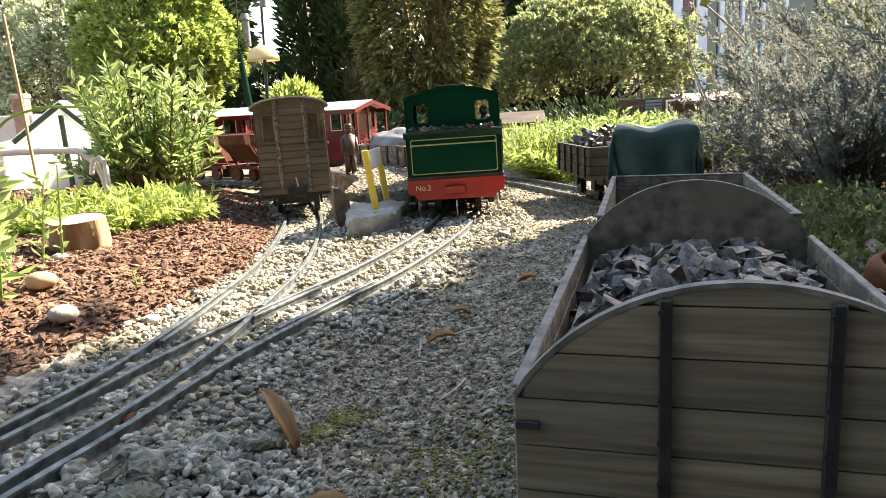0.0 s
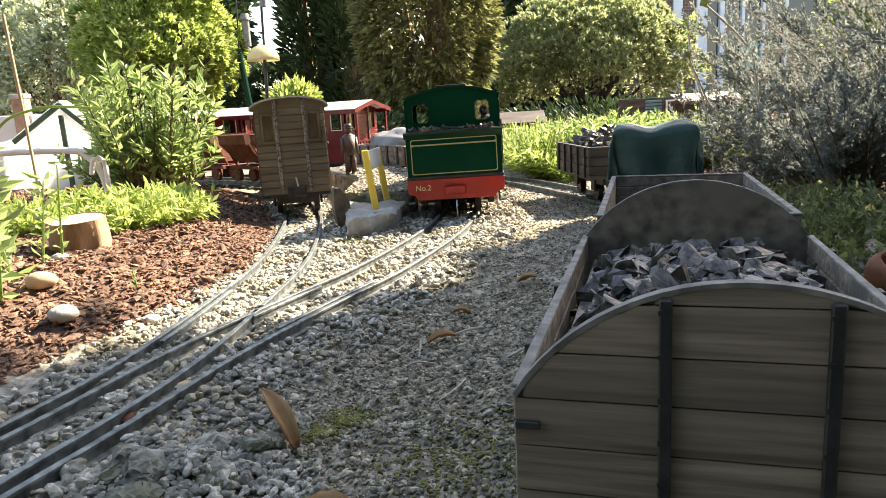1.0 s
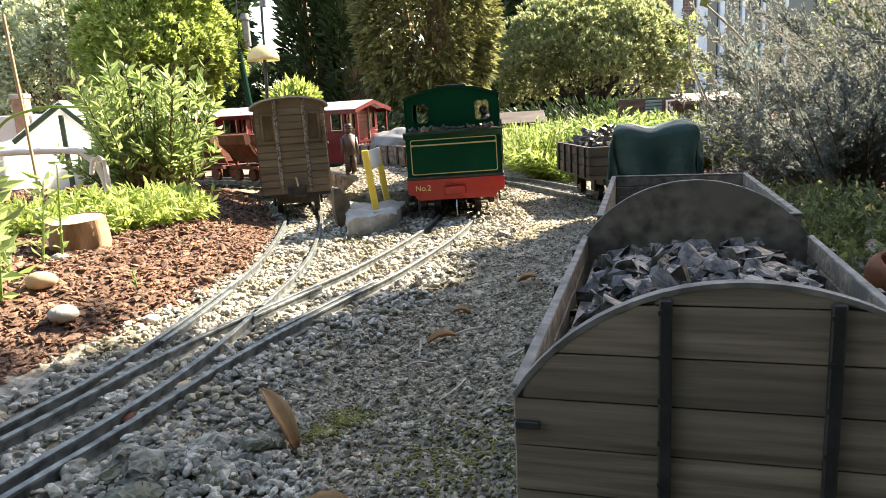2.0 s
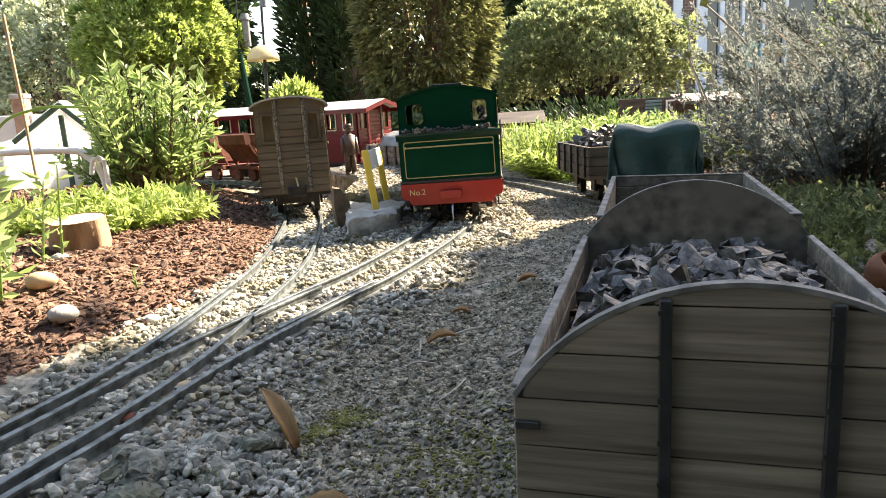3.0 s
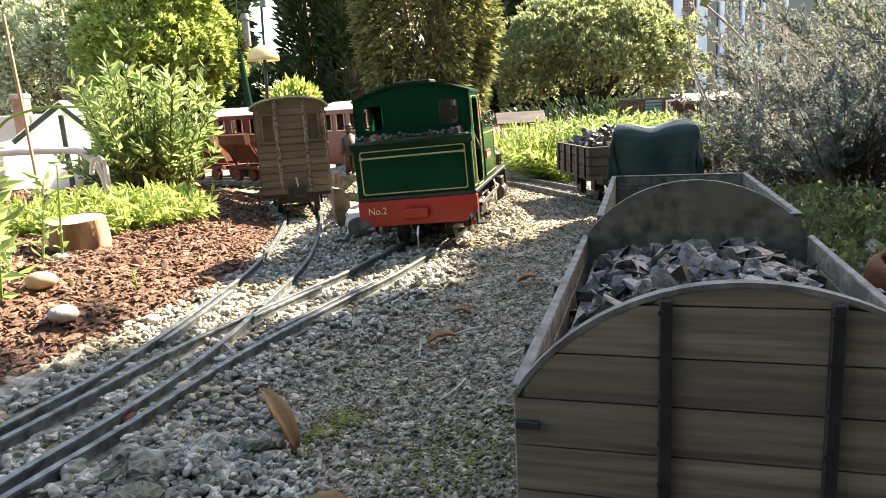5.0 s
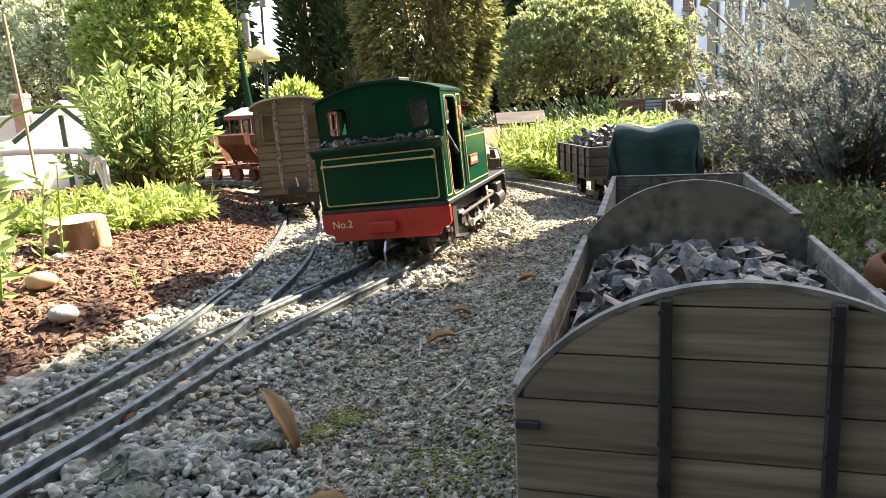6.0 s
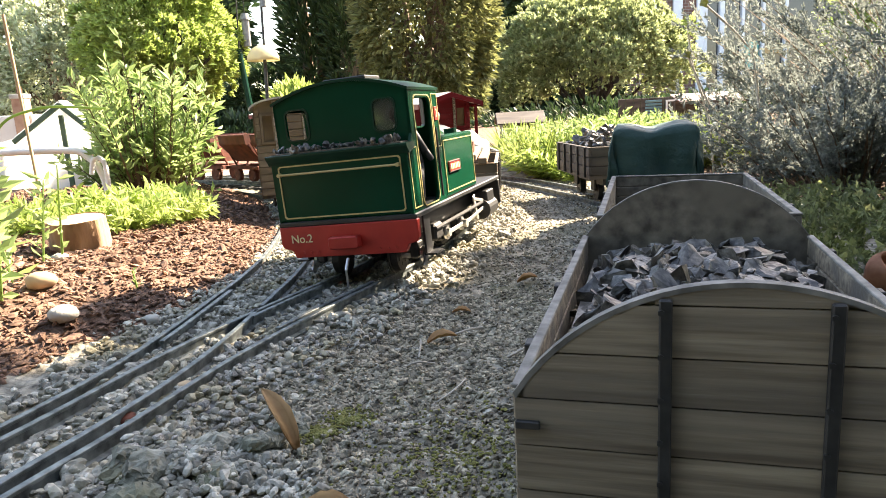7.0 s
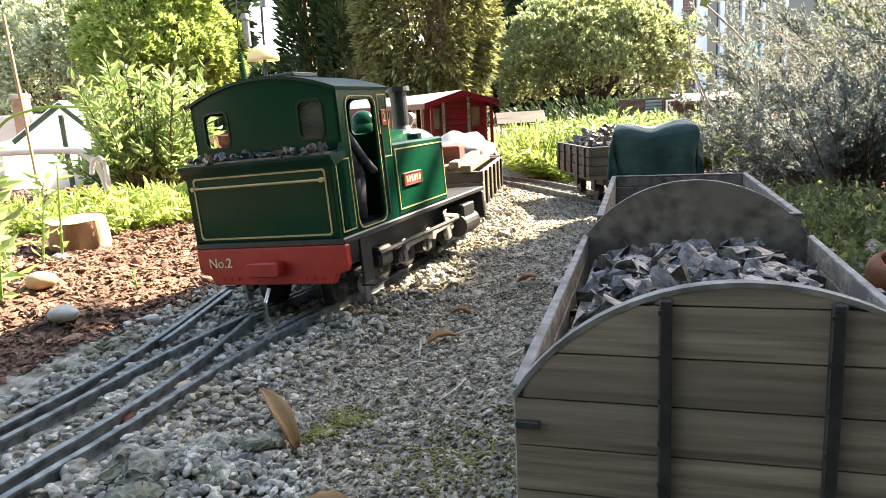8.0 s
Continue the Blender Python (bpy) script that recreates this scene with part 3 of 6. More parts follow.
    for y, r in ((0.036, 0.013), (0.100, 0.0185), (0.146, 0.0185), (0.192, 0.0185), (0.226, 0.012)):
        for k in (-1, 1):
            w = wheel("wheel", e, (k * 0.0255, y, r), r)
            part("axle_box", box((0.007, 0.014, 0.013), (k * 0.041, y, max(r, 0.017)), 0.0012), M["iron"], e)
            part("crank", merge(rod(0.0065, (k * 0.020, 0, 0), (k * 0.0225, 0, 0), 14), merge(rod(0.003, (0, 0, 0), (k * 0.021, 0, 0), 10), box((0.002, 0.006, 0.017), (k * 0.0235, 0, -0.004), 0.0006))), M["steel"], w)
    for k in (-1, 1):
        cr = box((0.0018, 0.100, 0.0036), (0, 0, 0), 0.0005)
        for y in (-0.046, 0, 0.046):
            rod(0.0038, (-0.0014, y, 0), (0.0014, y, 0), 12, cr)
        rd = part("coupling_rod", cr, M["rod"], e, "pale steel coupling rod")
        rd.location = (k * 0.0510, 0.146, 0.0185)
        RODS.append((rd, 0.0075, 1.0, k))
        rd = part("connecting_rod", merge(box((0.0018, 0.074, 0.0032), (0, 0.037, 0.0), 0.0005), rod(0.004, (-0.0014, 0, 0), (0.0014, 0, 0), 12)), M["rod"], e, "pale steel connecting rod")
        rd.matrix_basis = Matrix.Translation((k * 0.0535, 0.146, 0.0185)) @ pose(0, 0, 0, 4, 0, 0)
        RODS.append((rd, 0.0075, 1.0, k))
        part("cylinder", merge(rod(0.010, (k * 0.051, 0.205, 0.022), (k * 0.051, 0.240, 0.022), 18), box((0.016, 0.028, 0.012), (k * 0.050, 0.222, 0.034), 0.001)), M["black"], e)
        part("valve_gear", merge(box((0.0016, 0.006, 0.026), (k * 0.053, 0.178, 0.028), 0.0004, None, (18, 0, 0)), box((0.0016, 0.04, 0.003), (k * 0.0535, 0.19, 0.034), 0.0004, None, (-10, 0, 0))), M["rod"], e)
        part("step", merge(box((0.010, 0.018, 0.0015), (k * 0.056, 0.035, 0.014)), box((0.0015, 0.014, 0.032), (k * 0.052, 0.035, 0.030))), M["black"], e)
        part("brake_pipe", rod(0.0016, (k * 0.054, 0.05, 0.030), (k * 0.054, 0.20, 0.030), 8), M["iron"], e)
        part("sand_box", box((0.012, 0.02, 0.014), (k * 0.047, 0.063, 0.026), 0.002), M["iron"], e)
    return e


def plank_wagon(name, label, length, width, floor_z, side_h, material, arch_ends=False, rim=None, posts=3, planks=4, wheels=True, straps=(0.333, 0.667)):
    """An open wagon with plank sides; y runs along it from its near end, x across it from its middle."""
    e = thing(name, label, "wagon")
    t = 0.0024 if arch_ends else 0.0034
    part("floor", box((width - 0.002, length - 0.002, 0.005), (0, length / 2, floor_z - 0.0025)), material, e)
    ph = side_h / planks
    for k in (-1, 1):
        for j in range(planks):
            part("side_plank", box((t, length, ph - 0.0006), (k * (width / 2 - t / 2), length / 2, floor_z + ph * (j + 0.5)), 0.0005), material, e)
        if arch_ends:
            part("corner_plate", box((0.0062, 0.0014, 0.0022), (k * (width / 2 - 0.0040), -0.0024, floor_z + side_h - 0.0085), 0.0003), M["iron"], e)
        for j in range(posts):
            y = length * (j + 0.5) / posts
            part("side_post", box((0.0022, 0.006, side_h + 0.004), (k * (width / 2 + 0.0012), y, floor_z + side_h / 2 - 0.001), 0.0004), M["iron"], e)
        part("side_rail", box((t + 0.0008, length, 0.0012), (k * (width / 2 - t / 2), length / 2, floor_z + side_h + 0.0006), 0.0003), rim or material, e)
    for y0, d in ((0, 1), (length, -1)):
        if arch_ends:
            wi = width / 2 - 0.0005
            ah = 0.0297
            R_ = (wi * wi + ah * ah) / (2 * ah)
            crest = lambda x: floor_z + side_h - 0.001 + math.sqrt(max(0, R_ * R_ - x * x)) - R_ + ah
            top = [(wi * (1 - i / 15), crest(wi * (1 - i / 15))) for i in range(31)]
            b = prism(top + [(-wi, floor_z - 0.004), (wi, floor_z - 0.004)], d * t * 0.8)
            b.transform(Matrix.Translation((0, y0 - d * 0.0002, 0)))
            en = part("end_board", b, M["arch"], e, "arched plank end")
            z = floor_z - 0.004
            hs = [0.0125, 0.0125, 0.0128, 0.0122, 0.0128, 0.0122, 0.0125]
            if d > 0:
                for h in hs:
                    half = [u for u in (wi * q / 24 for q in range(25)) if crest(u) - 0.0004 > z + 0.001]
                    if half:
                        rim_ = [(u - 0.0003, min(z + h - 0.00015, crest(u) - 0.0004)) for u in half]
                        b = prism([(-half[-1] + 0.0003, z + 0.0003), (half[-1] - 0.0003, z + 0.0003)] + rim_[::-1] + [(-u, v) for u, v in rim_[1:]], -0.0016, "y")
                        b.transform(Matrix.Translation((0, y0, 0)))
                        part("end_plank", b, material, en)
                    z += h
            cap_o = [(x * 1.004, z2 + 0.0005) for x, z2 in top]
            cap_i = [(x * 0.988, z2 - 0.0007) for x, z2 in top]
            b = prism(cap_o + cap_i[::-1], d * (t * 0.8 + 0.0014))
            b.transform(Matrix.Translation((0, y0 - d * 0.0018, 0)))
            part("edge_strip", b, rim or material, en)
            for u in straps:
                x = -width / 2 + width * u
                zt = crest(x)
                st = part("strap", box((0.0030, 0.0018, zt - floor_z + 0.004), (x, y0 - d * 0.0028, (zt + floor_z) / 2 - 0.003), 0.0004), M["iron"], en)
                for q in range(6):
                    zz = floor_z + 0.004 + q * (zt - floor_z - 0.008) / 5
                    part("rivet", rod(0.0008, (x - 0.0010, y0 - d * 0.0036, zz), (x - 0.0010, y0 - d * 0.0043, zz), 6), M["iron"], st)
        else:
            for j in range(planks):
                part("end_plank", box((width - 2 * t, t, ph - 0.0006), (0, y0 + d * t / 2, floor_z + ph * (j + 0.5)), 0.0005), material, e)
            part("end_rail", box((width - 2 * t, t + 0.0006, 0.0012), (0, y0 + d * t / 2, floor_z + side_h + 0.0006), 0.0003), rim or material, e)
    part("underframe", box((width * 0.62, length - 0.006, 0.008), (0, length / 2, floor_z - 0.009)), M["iron"], e)
    for y0, d in ((0, -1), (length, 1)):
        part("buffer", merge(box((0.022, 0.006, 0.009), (0, y0 + d * 0.010, floor_z - 0.008), 0.001), box((0.006, 0.012, 0.004), (0, y0 + d * 0.004, floor_z - 0.008))), M["iron"], e)
    if wheels:
        for y in (length * 0.25, length * 0.75):
            for k in (-1, 1):
                wheel("wheel", e, (k * 0.0250, y, 0.0125), 0.0125)
                part("axle_guard", box((0.003, 0.016, 0.018), (k * 0.031, y, floor_z - 0.014), 0.0008), M["iron"], e)
    return e


def coal_fill(name, label, m, length, width, z, n, smin, smax, seed, hump=0.008, base=None):
    """A load of separate coal lumps over a dark bed."""
    e = thing(name, label, "coal load", m)
    part("coal_bed", box((width - 0.012, length - 0.012, 0.012), (0, length / 2, z - 0.008)), M["coal"], e)
    rr = random.Random(seed)
    for k in range(n):
        x, y = rr.uniform(-0.5, 0.5), rr.uniform(0, 1)
        s = rr.uniform(smin, smax)
        o = new("coal_lump", COAL[k % 9])
        o.parent = e
        h = hump * (1 - (2 * x) ** 2) * (0.6 + 0.4 * math.sin(math.pi * y))
        if rr.random() < 0.55:
            s *= 0.5
        o.matrix_basis = Matrix.LocRotScale((x * (width - 0.022), 0.010 + y * (length - 0.02), z + h + rr.uniform(-0.003, 0.003)),
                                            Euler((rr.gauss(0, 0.5), rr.gauss(0, 0.5), rr.uniform(0, 6.3))), (s * rr.uniform(0.9, 1.45), s, s * rr.uniform(0.7, 1.1)))
    return e


M["strap"] = mat("speckled_strap", (0.05, 0.045, 0.04), (0.33, 0.31, 0.28), 420, 0.5, 0.3)
M["tanglass"] = mat("dusty_tan_glass", (0.10, 0.075, 0.045), (0.19, 0.145, 0.09), 30, 0.15)


def carriage(name, label, length, width, height, body, roofm, windows, lean=0.0, end_windows=True, gable=0.0):
    """A small planked carriage; y runs along it from its near end."""
    e = thing(name, label, "carriage")
    z0 = 0.030
    zs = height - 0.012
    wi = width / 2
    top = [(wi * math.cos(radians(a)), zs + 0.012 * math.sin(radians(a))) for a in range(0, 181, 15)]
    wz0, wz1 = z0 + (zs - z0) * 0.62, z0 + (zs - z0) * 0.93
    holes = [[(s * wi * 0.80, wz0), (s * wi * 0.46, wz0), (s * wi * 0.46, wz1), (s * wi * 0.80, wz1)] for s in (-1, 1)] if end_windows else []
    for y0, d in ((0, 1), (length, -1)):
        b = panel_with_holes(top + [(-wi, z0), (wi, z0)], holes, d * 0.003)
        b.transform(Matrix.Translation((0, y0, 0)))
        en = part("end_panel", b, body, e)
        n = 12
        for j in range(n):
            za, zb = z0 + (zs - z0) * j / n, z0 + (zs - z0) * (j + 1) / n
            cut = end_windows and za < wz1 and zb > wz0
            spans = [(-0.97, -0.84), (-0.42, 0.42), (0.84, 0.97)] if cut else [(-0.97, 0.97)]
            for a, c in spans:
                part("end_board", box(((c - a) * wi, 0.0016, zb - za - 0.0009), ((a + c) / 2 * wi, y0 - d * 0.0008, (za + zb) / 2), 0.0003), body, en)
        for h in holes:
            b = ring([(h[0][0] * 1.04, wz0 - 0.002), (h[1][0] * 0.94, wz0 - 0.002), (h[1][0] * 0.94, wz1 + 0.002), (h[0][0] * 1.04, wz1 + 0.002)], 0.003, -d * 0.0026)
            b.transform(Matrix.Translation((0, y0, 0)))
            part("window_frame", b, body, en)
        if end_windows:
            for s in (-0.40, 0.40):
                part("batten", box((0.0048, 0.003, height - z0 - 0.004), (s * wi, y0 - d * 0.0022, (height + z0) / 2), 0.0008), M["strap"], en, "speckled metal strap")
    nw = windows
    for k in (-1, 1):
        hl = []
        for j in range(nw):
            a, c = length * (j + 0.22) / nw, length * (j + 0.78) / nw
            hl.append([(a, wz0), (c, wz0), (c, wz1), (a, wz1)])
        b = panel_with_holes([(0, z0), (length, z0), (length, zs), (0, zs)], hl, 0.003, "x")
        b.transform(Matrix.Translation((k * wi - (0.003 if k > 0 else 0), 0, 0)))
        sd = part("side_panel", b, body, e)
        for h in hl:
            b = ring([(h[0][0] - 0.0015, wz0 - 0.0015), (h[1][0] + 0.0015, wz0 - 0.0015), (h[1][0] + 0.0015, wz1 + 0.0015), (h[0][0] - 0.0015, wz1 + 0.0015)], 0.002, k * 0.0016, "x")
            b.transform(Matrix.Translation((k * wi, 0, 0)))
            part("window_frame", b, M["cream"] if body is M["crimson"] else body, sd)
        part("waist_rail", box((0.0016, length, 0.003), (k * (wi + 0.0006), length / 2, wz0 - 0.006), 0.0004), body, sd)
    pane_m = M["tanglass"]
    for y0, d in ((0, 1), (length, -1)):
        for h in holes:
            b = prism(h, d * 0.001)
            b.transform(Matrix.Translation((0, y0 + d * 0.0015, 0)))
            part("pane", b, pane_m, e)
    if gable:
        # a low ridged roof that reaches over an open platform at each end
        o = [(wi + 0.008, zs - 0.001), (0, zs + 0.016), (-wi - 0.008, zs - 0.001), (-wi - 0.008, zs + 0.0015), (0, zs + 0.0185), (wi + 0.008, zs + 0.0015)]
        b = prism(o, length + 2 * gable)
        b.transform(Matrix.Translation((0, -gable, 0)))
        rf = part("roof", b, roofm, e, "pale low ridged roof")
        for y0, d in ((-gable, 1), (length + gable, -1)):
            b = prism([(wi + 0.008, zs - 0.007), (0, zs + 0.010), (-wi - 0.008, zs - 0.007), (-wi - 0.008, zs + 0.001), (0, zs + 0.018), (wi + 0.008, zs + 0.001)], d * 0.003)
            b.transform(Matrix.Translation((0, y0 - d * 0.0015, 0)))
            part("barge_board", b, body, rf)
            part("platform", box((width, gable - 0.002, 0.004), (0, y0 + d * gable / 2, z0 - 0.002)), M["iron"], e)
            for k in (-1, 1):
                part("veranda_post", box((0.004, 0.004, zs - z0), (k * (wi - 0.004), y0 + d * 0.005, (zs + z0) / 2)), body, e)
            part("veranda_rail", box((width - 0.008, 0.003, 0.003), (0, y0 + d * 0.005, z0 + 0.042)), body, e)
            for j in range(9):
                part("baluster", box((0.002, 0.002, 0.040), (-wi + 0.012 + j * (width - 0.024) / 8, y0 + d * 0.005, z0 + 0.021)), M["iron"], e)
        for k in (-1, 1):
            part("eave_board", box((0.003, length + 2 * gable, 0.008), (k * (wi + 0.007), length / 2, zs - 0.004)), body, rf)
    ro = [((wi + 0.005) * math.cos(radians(a)), zs + 0.0145 * math.sin(radians(a))) for a in range(0, 181, 12)]
    ri = [(x * 0.98, z - 0.002) for x, z in ro]
    b = prism(ro + ri[::-1], length + 0.012)
    b.transform(Matrix.Translation((0, -0.006, 0)))
    if gable:
        b.free()
    else:
        part("roof", b, roofm, e, "pale curved roof")
    part("floor", box((width - 0.002, length, 0.004), (0, length / 2, z0 - 0.002)), M["iron"], e)
    part("underframe", box((width * 0.6, length - 0.01, 0.010), (0, length / 2, z0 - 0.008)), M["iron"], e)
    for y0, d in ((0, -1), (length, 1)):
        part("buffer", merge(rod(0.006, (0, y0 + d * 0.004, z0 + 0.004), (0, y0 + d * 0.012, z0 + 0.004), 14), box((0.024, 0.006, 0.015), (0, y0 + d * 0.010, z0 + 0.004), 0.002)), M["iron"], e)
        part("hook", rod(0.0012, (0.002, y0 + d * 0.014, z0 + 0.010), (0, y0 + d * 0.013, z0 + 0.022), 6), M["steel"], e)
    for y in (length * 0.22, length * 0.78):
        for k in (-1, 1):
            wheel("wheel", e, (k * 0.0250, y, 0.014), 0.014)
            part("axle_guard", box((0.003, 0.018, 0.016), (k * 0.031, y, 0.019), 0.0008), M["iron"], e)
    return e


loco = locomotive()


# ---- standing stock ----
def place(o, x, y, th, z=0.0, roll=0.0, pitch=0.0):
    o.matrix_basis = Matrix.Translation((x, y, z)) @ pose(0, 0, 0, pitch, roll, -math.degrees(th))
    return o


W1 = place(plank_wagon("coal_wagon", "grey wooden wagon with arched plank ends, full of coal", 0.203, 0.109, 0.0215, 0.0355, M["greywood"], True, M["rimpaint"], straps=(0.338, 0.664)), 0.0679, 0.1504, 0.294)
coal_fill("coal_load", "heap of dusty black coal lumps in the wagon", W1.matrix_basis.copy(), 0.203, 0.109, 0.0485, 900, 0.30, 0.80, 4)
W2 = place(plank_wagon("open_wagon", "empty grey wooden open wagon behind the coal wagon", 0.232, 0.1165, 0.020, 0.036, M["arch"], False, M["rimpaint"]), 0.153, 0.4125, 0.286)
W4 = place(plank_wagon("brown_coal_wagon", "dark brown plank wagon heaped with coal", 0.165, 0.098, 0.036, 0.034, M["darkwood"], False, M["darkwood"], 5, 3), 0.234, 0.862, -0.07)
coal_fill("coal_load", "heap of dull black coal on the brown wagon", W4.matrix_basis.copy(), 0.165, 0.098, 0.070, 130, 0.45, 1.1, 8, 0.016)
W3 = place(plank_wagon("sheeted_wagon", "grey wagon hidden under a dark green tarpaulin", 0.11, 0.072, 0.030, 0.03, M["arch"], False, M["rimpaint"]), 0.2185, 0.700, 0.25)


def tarpaulin():
    e = thing("tarpaulin", "dark green tarpaulin draped over a loaded wagon", "tarpaulin", W3.matrix_basis.copy())
    nx, ny = 26, 30
    v, f = [], []
    for j in range(ny + 1):
        for i in range(nx + 1):
            u, w = i / nx * 2 - 1, j / ny * 2 - 1
            wx, wy = 0.0405, 0.058
            # a draped box: over the top, then down the sides
            def fold(q, half, drop):
                a = abs(q) * (half + drop)
                return (math.copysign(min(a, half + 0.004 * max(0, a - half) / drop), q), max(0.0, a - half))
            x, dx = fold(u, wx, 0.055)
            y, dy = fold(w, wy, 0.055)
            z = 0.0975 - max(dx, dy) - 0.25 * min(dx, dy)
            z += 0.0040 * (math.exp(-((u - 0.32) / 0.2) ** 2) + 0.5 * math.exp(-((u + 0.35) / 0.18) ** 2) - 0.9 * math.exp(-((u + 0.03) / 0.12) ** 2)) * (1 - w * w * 0.3) + 0.002 * noise.noise((u * 4, w * 4, 2))
            ripple = (0.0035 * math.sin(u * 13 + w * 3 + 2 * noise.noise((u * 3, w * 2, 5))) + 0.003 * noise.noise((u * 5, w * 6, 9))) * min(1, dy / 0.03) - 0.003 * math.sin(w * 14) * min(1, dx / 0.03)
            v.append((x * (1 - 0.05 * dy / 0.055) + (0.004 * math.sin(w * 13) * min(1, dx / 0.02)), 0.055 + y + ripple * (1 if w > 0 else -1), z))
    for j in range(ny):
        for i in range(nx):
            a = j * (nx + 1) + i
            f.append((a, a + 1, a + nx + 2, a + nx + 1))
    o = soup("sheet", v, f, M["tarp"], e, True)
    md = o.modifiers.new("thick", "SOLIDIFY")
    md.thickness = 0.0012


tarpaulin()

van = carriage("tan_carriage", "weathered tan planked carriage standing on the siding", 0.20, 0.0895, 0.1515, M["tan"], M["roofgrey"], 3)
place(van, -0.1845, 0.903, -0.20, 0.0, -0.6)

# ---- the moving train ----
TIMBER = plank_wagon("timber_wagon", "brown plank wagon loaded with timber and boxes", 0.185, 0.105, 0.034, 0.030, M["tan"], False, M["palewood"], 5, 3)
SHEETED = plank_wagon("grey_wagon", "grey open wagon with a tied grey sheet", 0.185, 0.105, 0.034, 0.030, M["arch"], False, M["rimpaint"], 5, 3)
COACH = carriage("red_coach", "crimson passenger coach with pale roof and windows", 0.235, 0.108, 0.148, M["crimson"], M["roofgrey"], 5, gable=0.032)
COACH_B = copy_thing(COACH, Matrix.Identity(4))
WHEELS += [(o, 0.014) for o in COACH_B.children if o.name.startswith("wheel")]


def wagon_loads():
    rr = random.Random(5)
    for k in range(7):
        part("timber", box((0.010, 0.165, 0.007), (-0.036 + 0.012 * k, 0.08, 0.068 + 0.004 * (k % 2)), 0.0008), M["palewood"], TIMBER)
    part("crate", box((0.03, 0.035, 0.022), (0.01, 0.05, 0.078), 0.001), M["rust"], TIMBER, "small rust coloured crate")
    b = bmesh.new()
    bmesh.ops.create_uvsphere(b, u_segments=28, v_segments=16, radius=1.0)
    for v in b.verts:
        n_ = noise.noise(v.co * 2.2) * 0.15
        v.co = Vector((v.co.x * 0.05 * (1 + n_), v.co.y * 0.086 * (1 + n_), max(v.co.z, -0.3) * 0.027 * (1 + 2 * n_)))
    b.transform(Matrix.Translation((0, 0.0925, 0.066)))
    part("load_sheet", b, M["sheet"], SHEETED, "crumpled pale grey sheet", True)


wagon_loads()

# ---- red tipper wagons behind the shrub ----
def skip_wagon():
    e = thing("tipper_wagon", "rust red v-shaped tipper wagon", "wagon", group="tipper wagons in a row")
    L, w = 0.085, 0.045
    o = [(-w, 0.082), (-w * 0.95, 0.066), (-0.012, 0.034), (0.012, 0.034), (w * 0.95, 0.066), (w, 0.082)]
    i = [(x * 0.94, z + 0.0015) for x, z in o]
    b = prism(o + i[::-1], L)
    part("tub", b, M["rust"], e, "rusty v-shaped tub")
    for y in (0, L):
        bb = prism(o, 0.0015)
        bb.transform(Matrix.Translation((0, y - 0.00075, 0)))
        part("tub_end", bb, M["rust"], e)
        for k in (-1, 1):
            part("strut", box((0.003, 0.003, 0.050), (k * 0.022, y + (0.003 if y else -0.003), 0.048), 0.0005, None, (0, k * 28, 0)), M["rust"], e)
    part("frame", merge(box((0.006, L + 0.02, 0.006), (-0.022, L / 2, 0.024), 0.0006), box((0.006, L + 0.02, 0.006), (0.022, L / 2, 0.024), 0.0006)), M["rust"], e)
    part("cross_beam", merge(box((0.06, 0.006, 0.006), (0, -0.008, 0.024), 0.0006), box((0.06, 0.006, 0.006), (0, L + 0.008, 0.024), 0.0006)), M["rust"], e)
    for y in (0.018, L - 0.018):
        for k in (-1, 1):
            wheel("wheel", e, (k * 0.0225, y, 0.011), 0.011, 0.005, 0, M["rust"])
    return e


SKIPLINE = Line([(-0.20, 1.10), (-0.30, 1.235), (-0.42, 1.33), (-0.58, 1.41), (-0.8, 1.46)], 200)
skip_track = track("tipper_track", "thin rusty rails of the tipper wagon line", SKIPLINE, 0.02, SKIPLINE.length)
skip_track.location.z = 0.02
sk = skip_wagon()
for k in range(5):
    s_ = 0.05 + k * 0.115
    m_ = on(SKIPLINE, s_, 0.06, 0.02)
    if k == 0:
        sk.matrix_basis = m_
    else:
        copy_thing(sk, m_)


# ---- foliage ----
def leaves(name, pts, dirs, length, width, material, parent=None, fold=0.25, jitter=0.35, curl=0.0):
    """Many small folded leaves: each grows from a place along a direction."""
    pts, dirs = np.asarray(pts, float), np.asarray(dirs, float)
    n = len(pts)
    dirs = dirs + rng.normal(0, jitter, dirs.shape)
    dirs /= np.linalg.norm(dirs, axis=1)[:, None] + 1e-9
    side = np.cross(dirs, rng.normal(0, 1, (n, 3)))
    side /= np.linalg.norm(side, axis=1)[:, None] + 1e-9
    nor = np.cross(dirs, side)
    L = length * rng.uniform(0.6, 1.25, (n, 1))
    Wd = width * rng.uniform(0.7, 1.2, (n, 1))
    a = pts
    b = pts + dirs * L * 0.5 + side * Wd * 0.5 + nor * (Wd * fold - L * curl * 0.38)
    c = pts + dirs * L - nor * L * curl
    d = pts + dirs * L * 0.5 - side * Wd * 0.5 + nor * (Wd * fold - L * curl * 0.38)
    v = np.stack([a, b, c, d], 1).reshape(-1, 3)
    i = np.arange(n)[:, None] * 4
    f = np.concatenate([i + np.array([[0, 1, 2]]), i + np.array([[0, 2, 3]])], 1).reshape(-1, 3)
    return soup(name, v, f, material, parent)


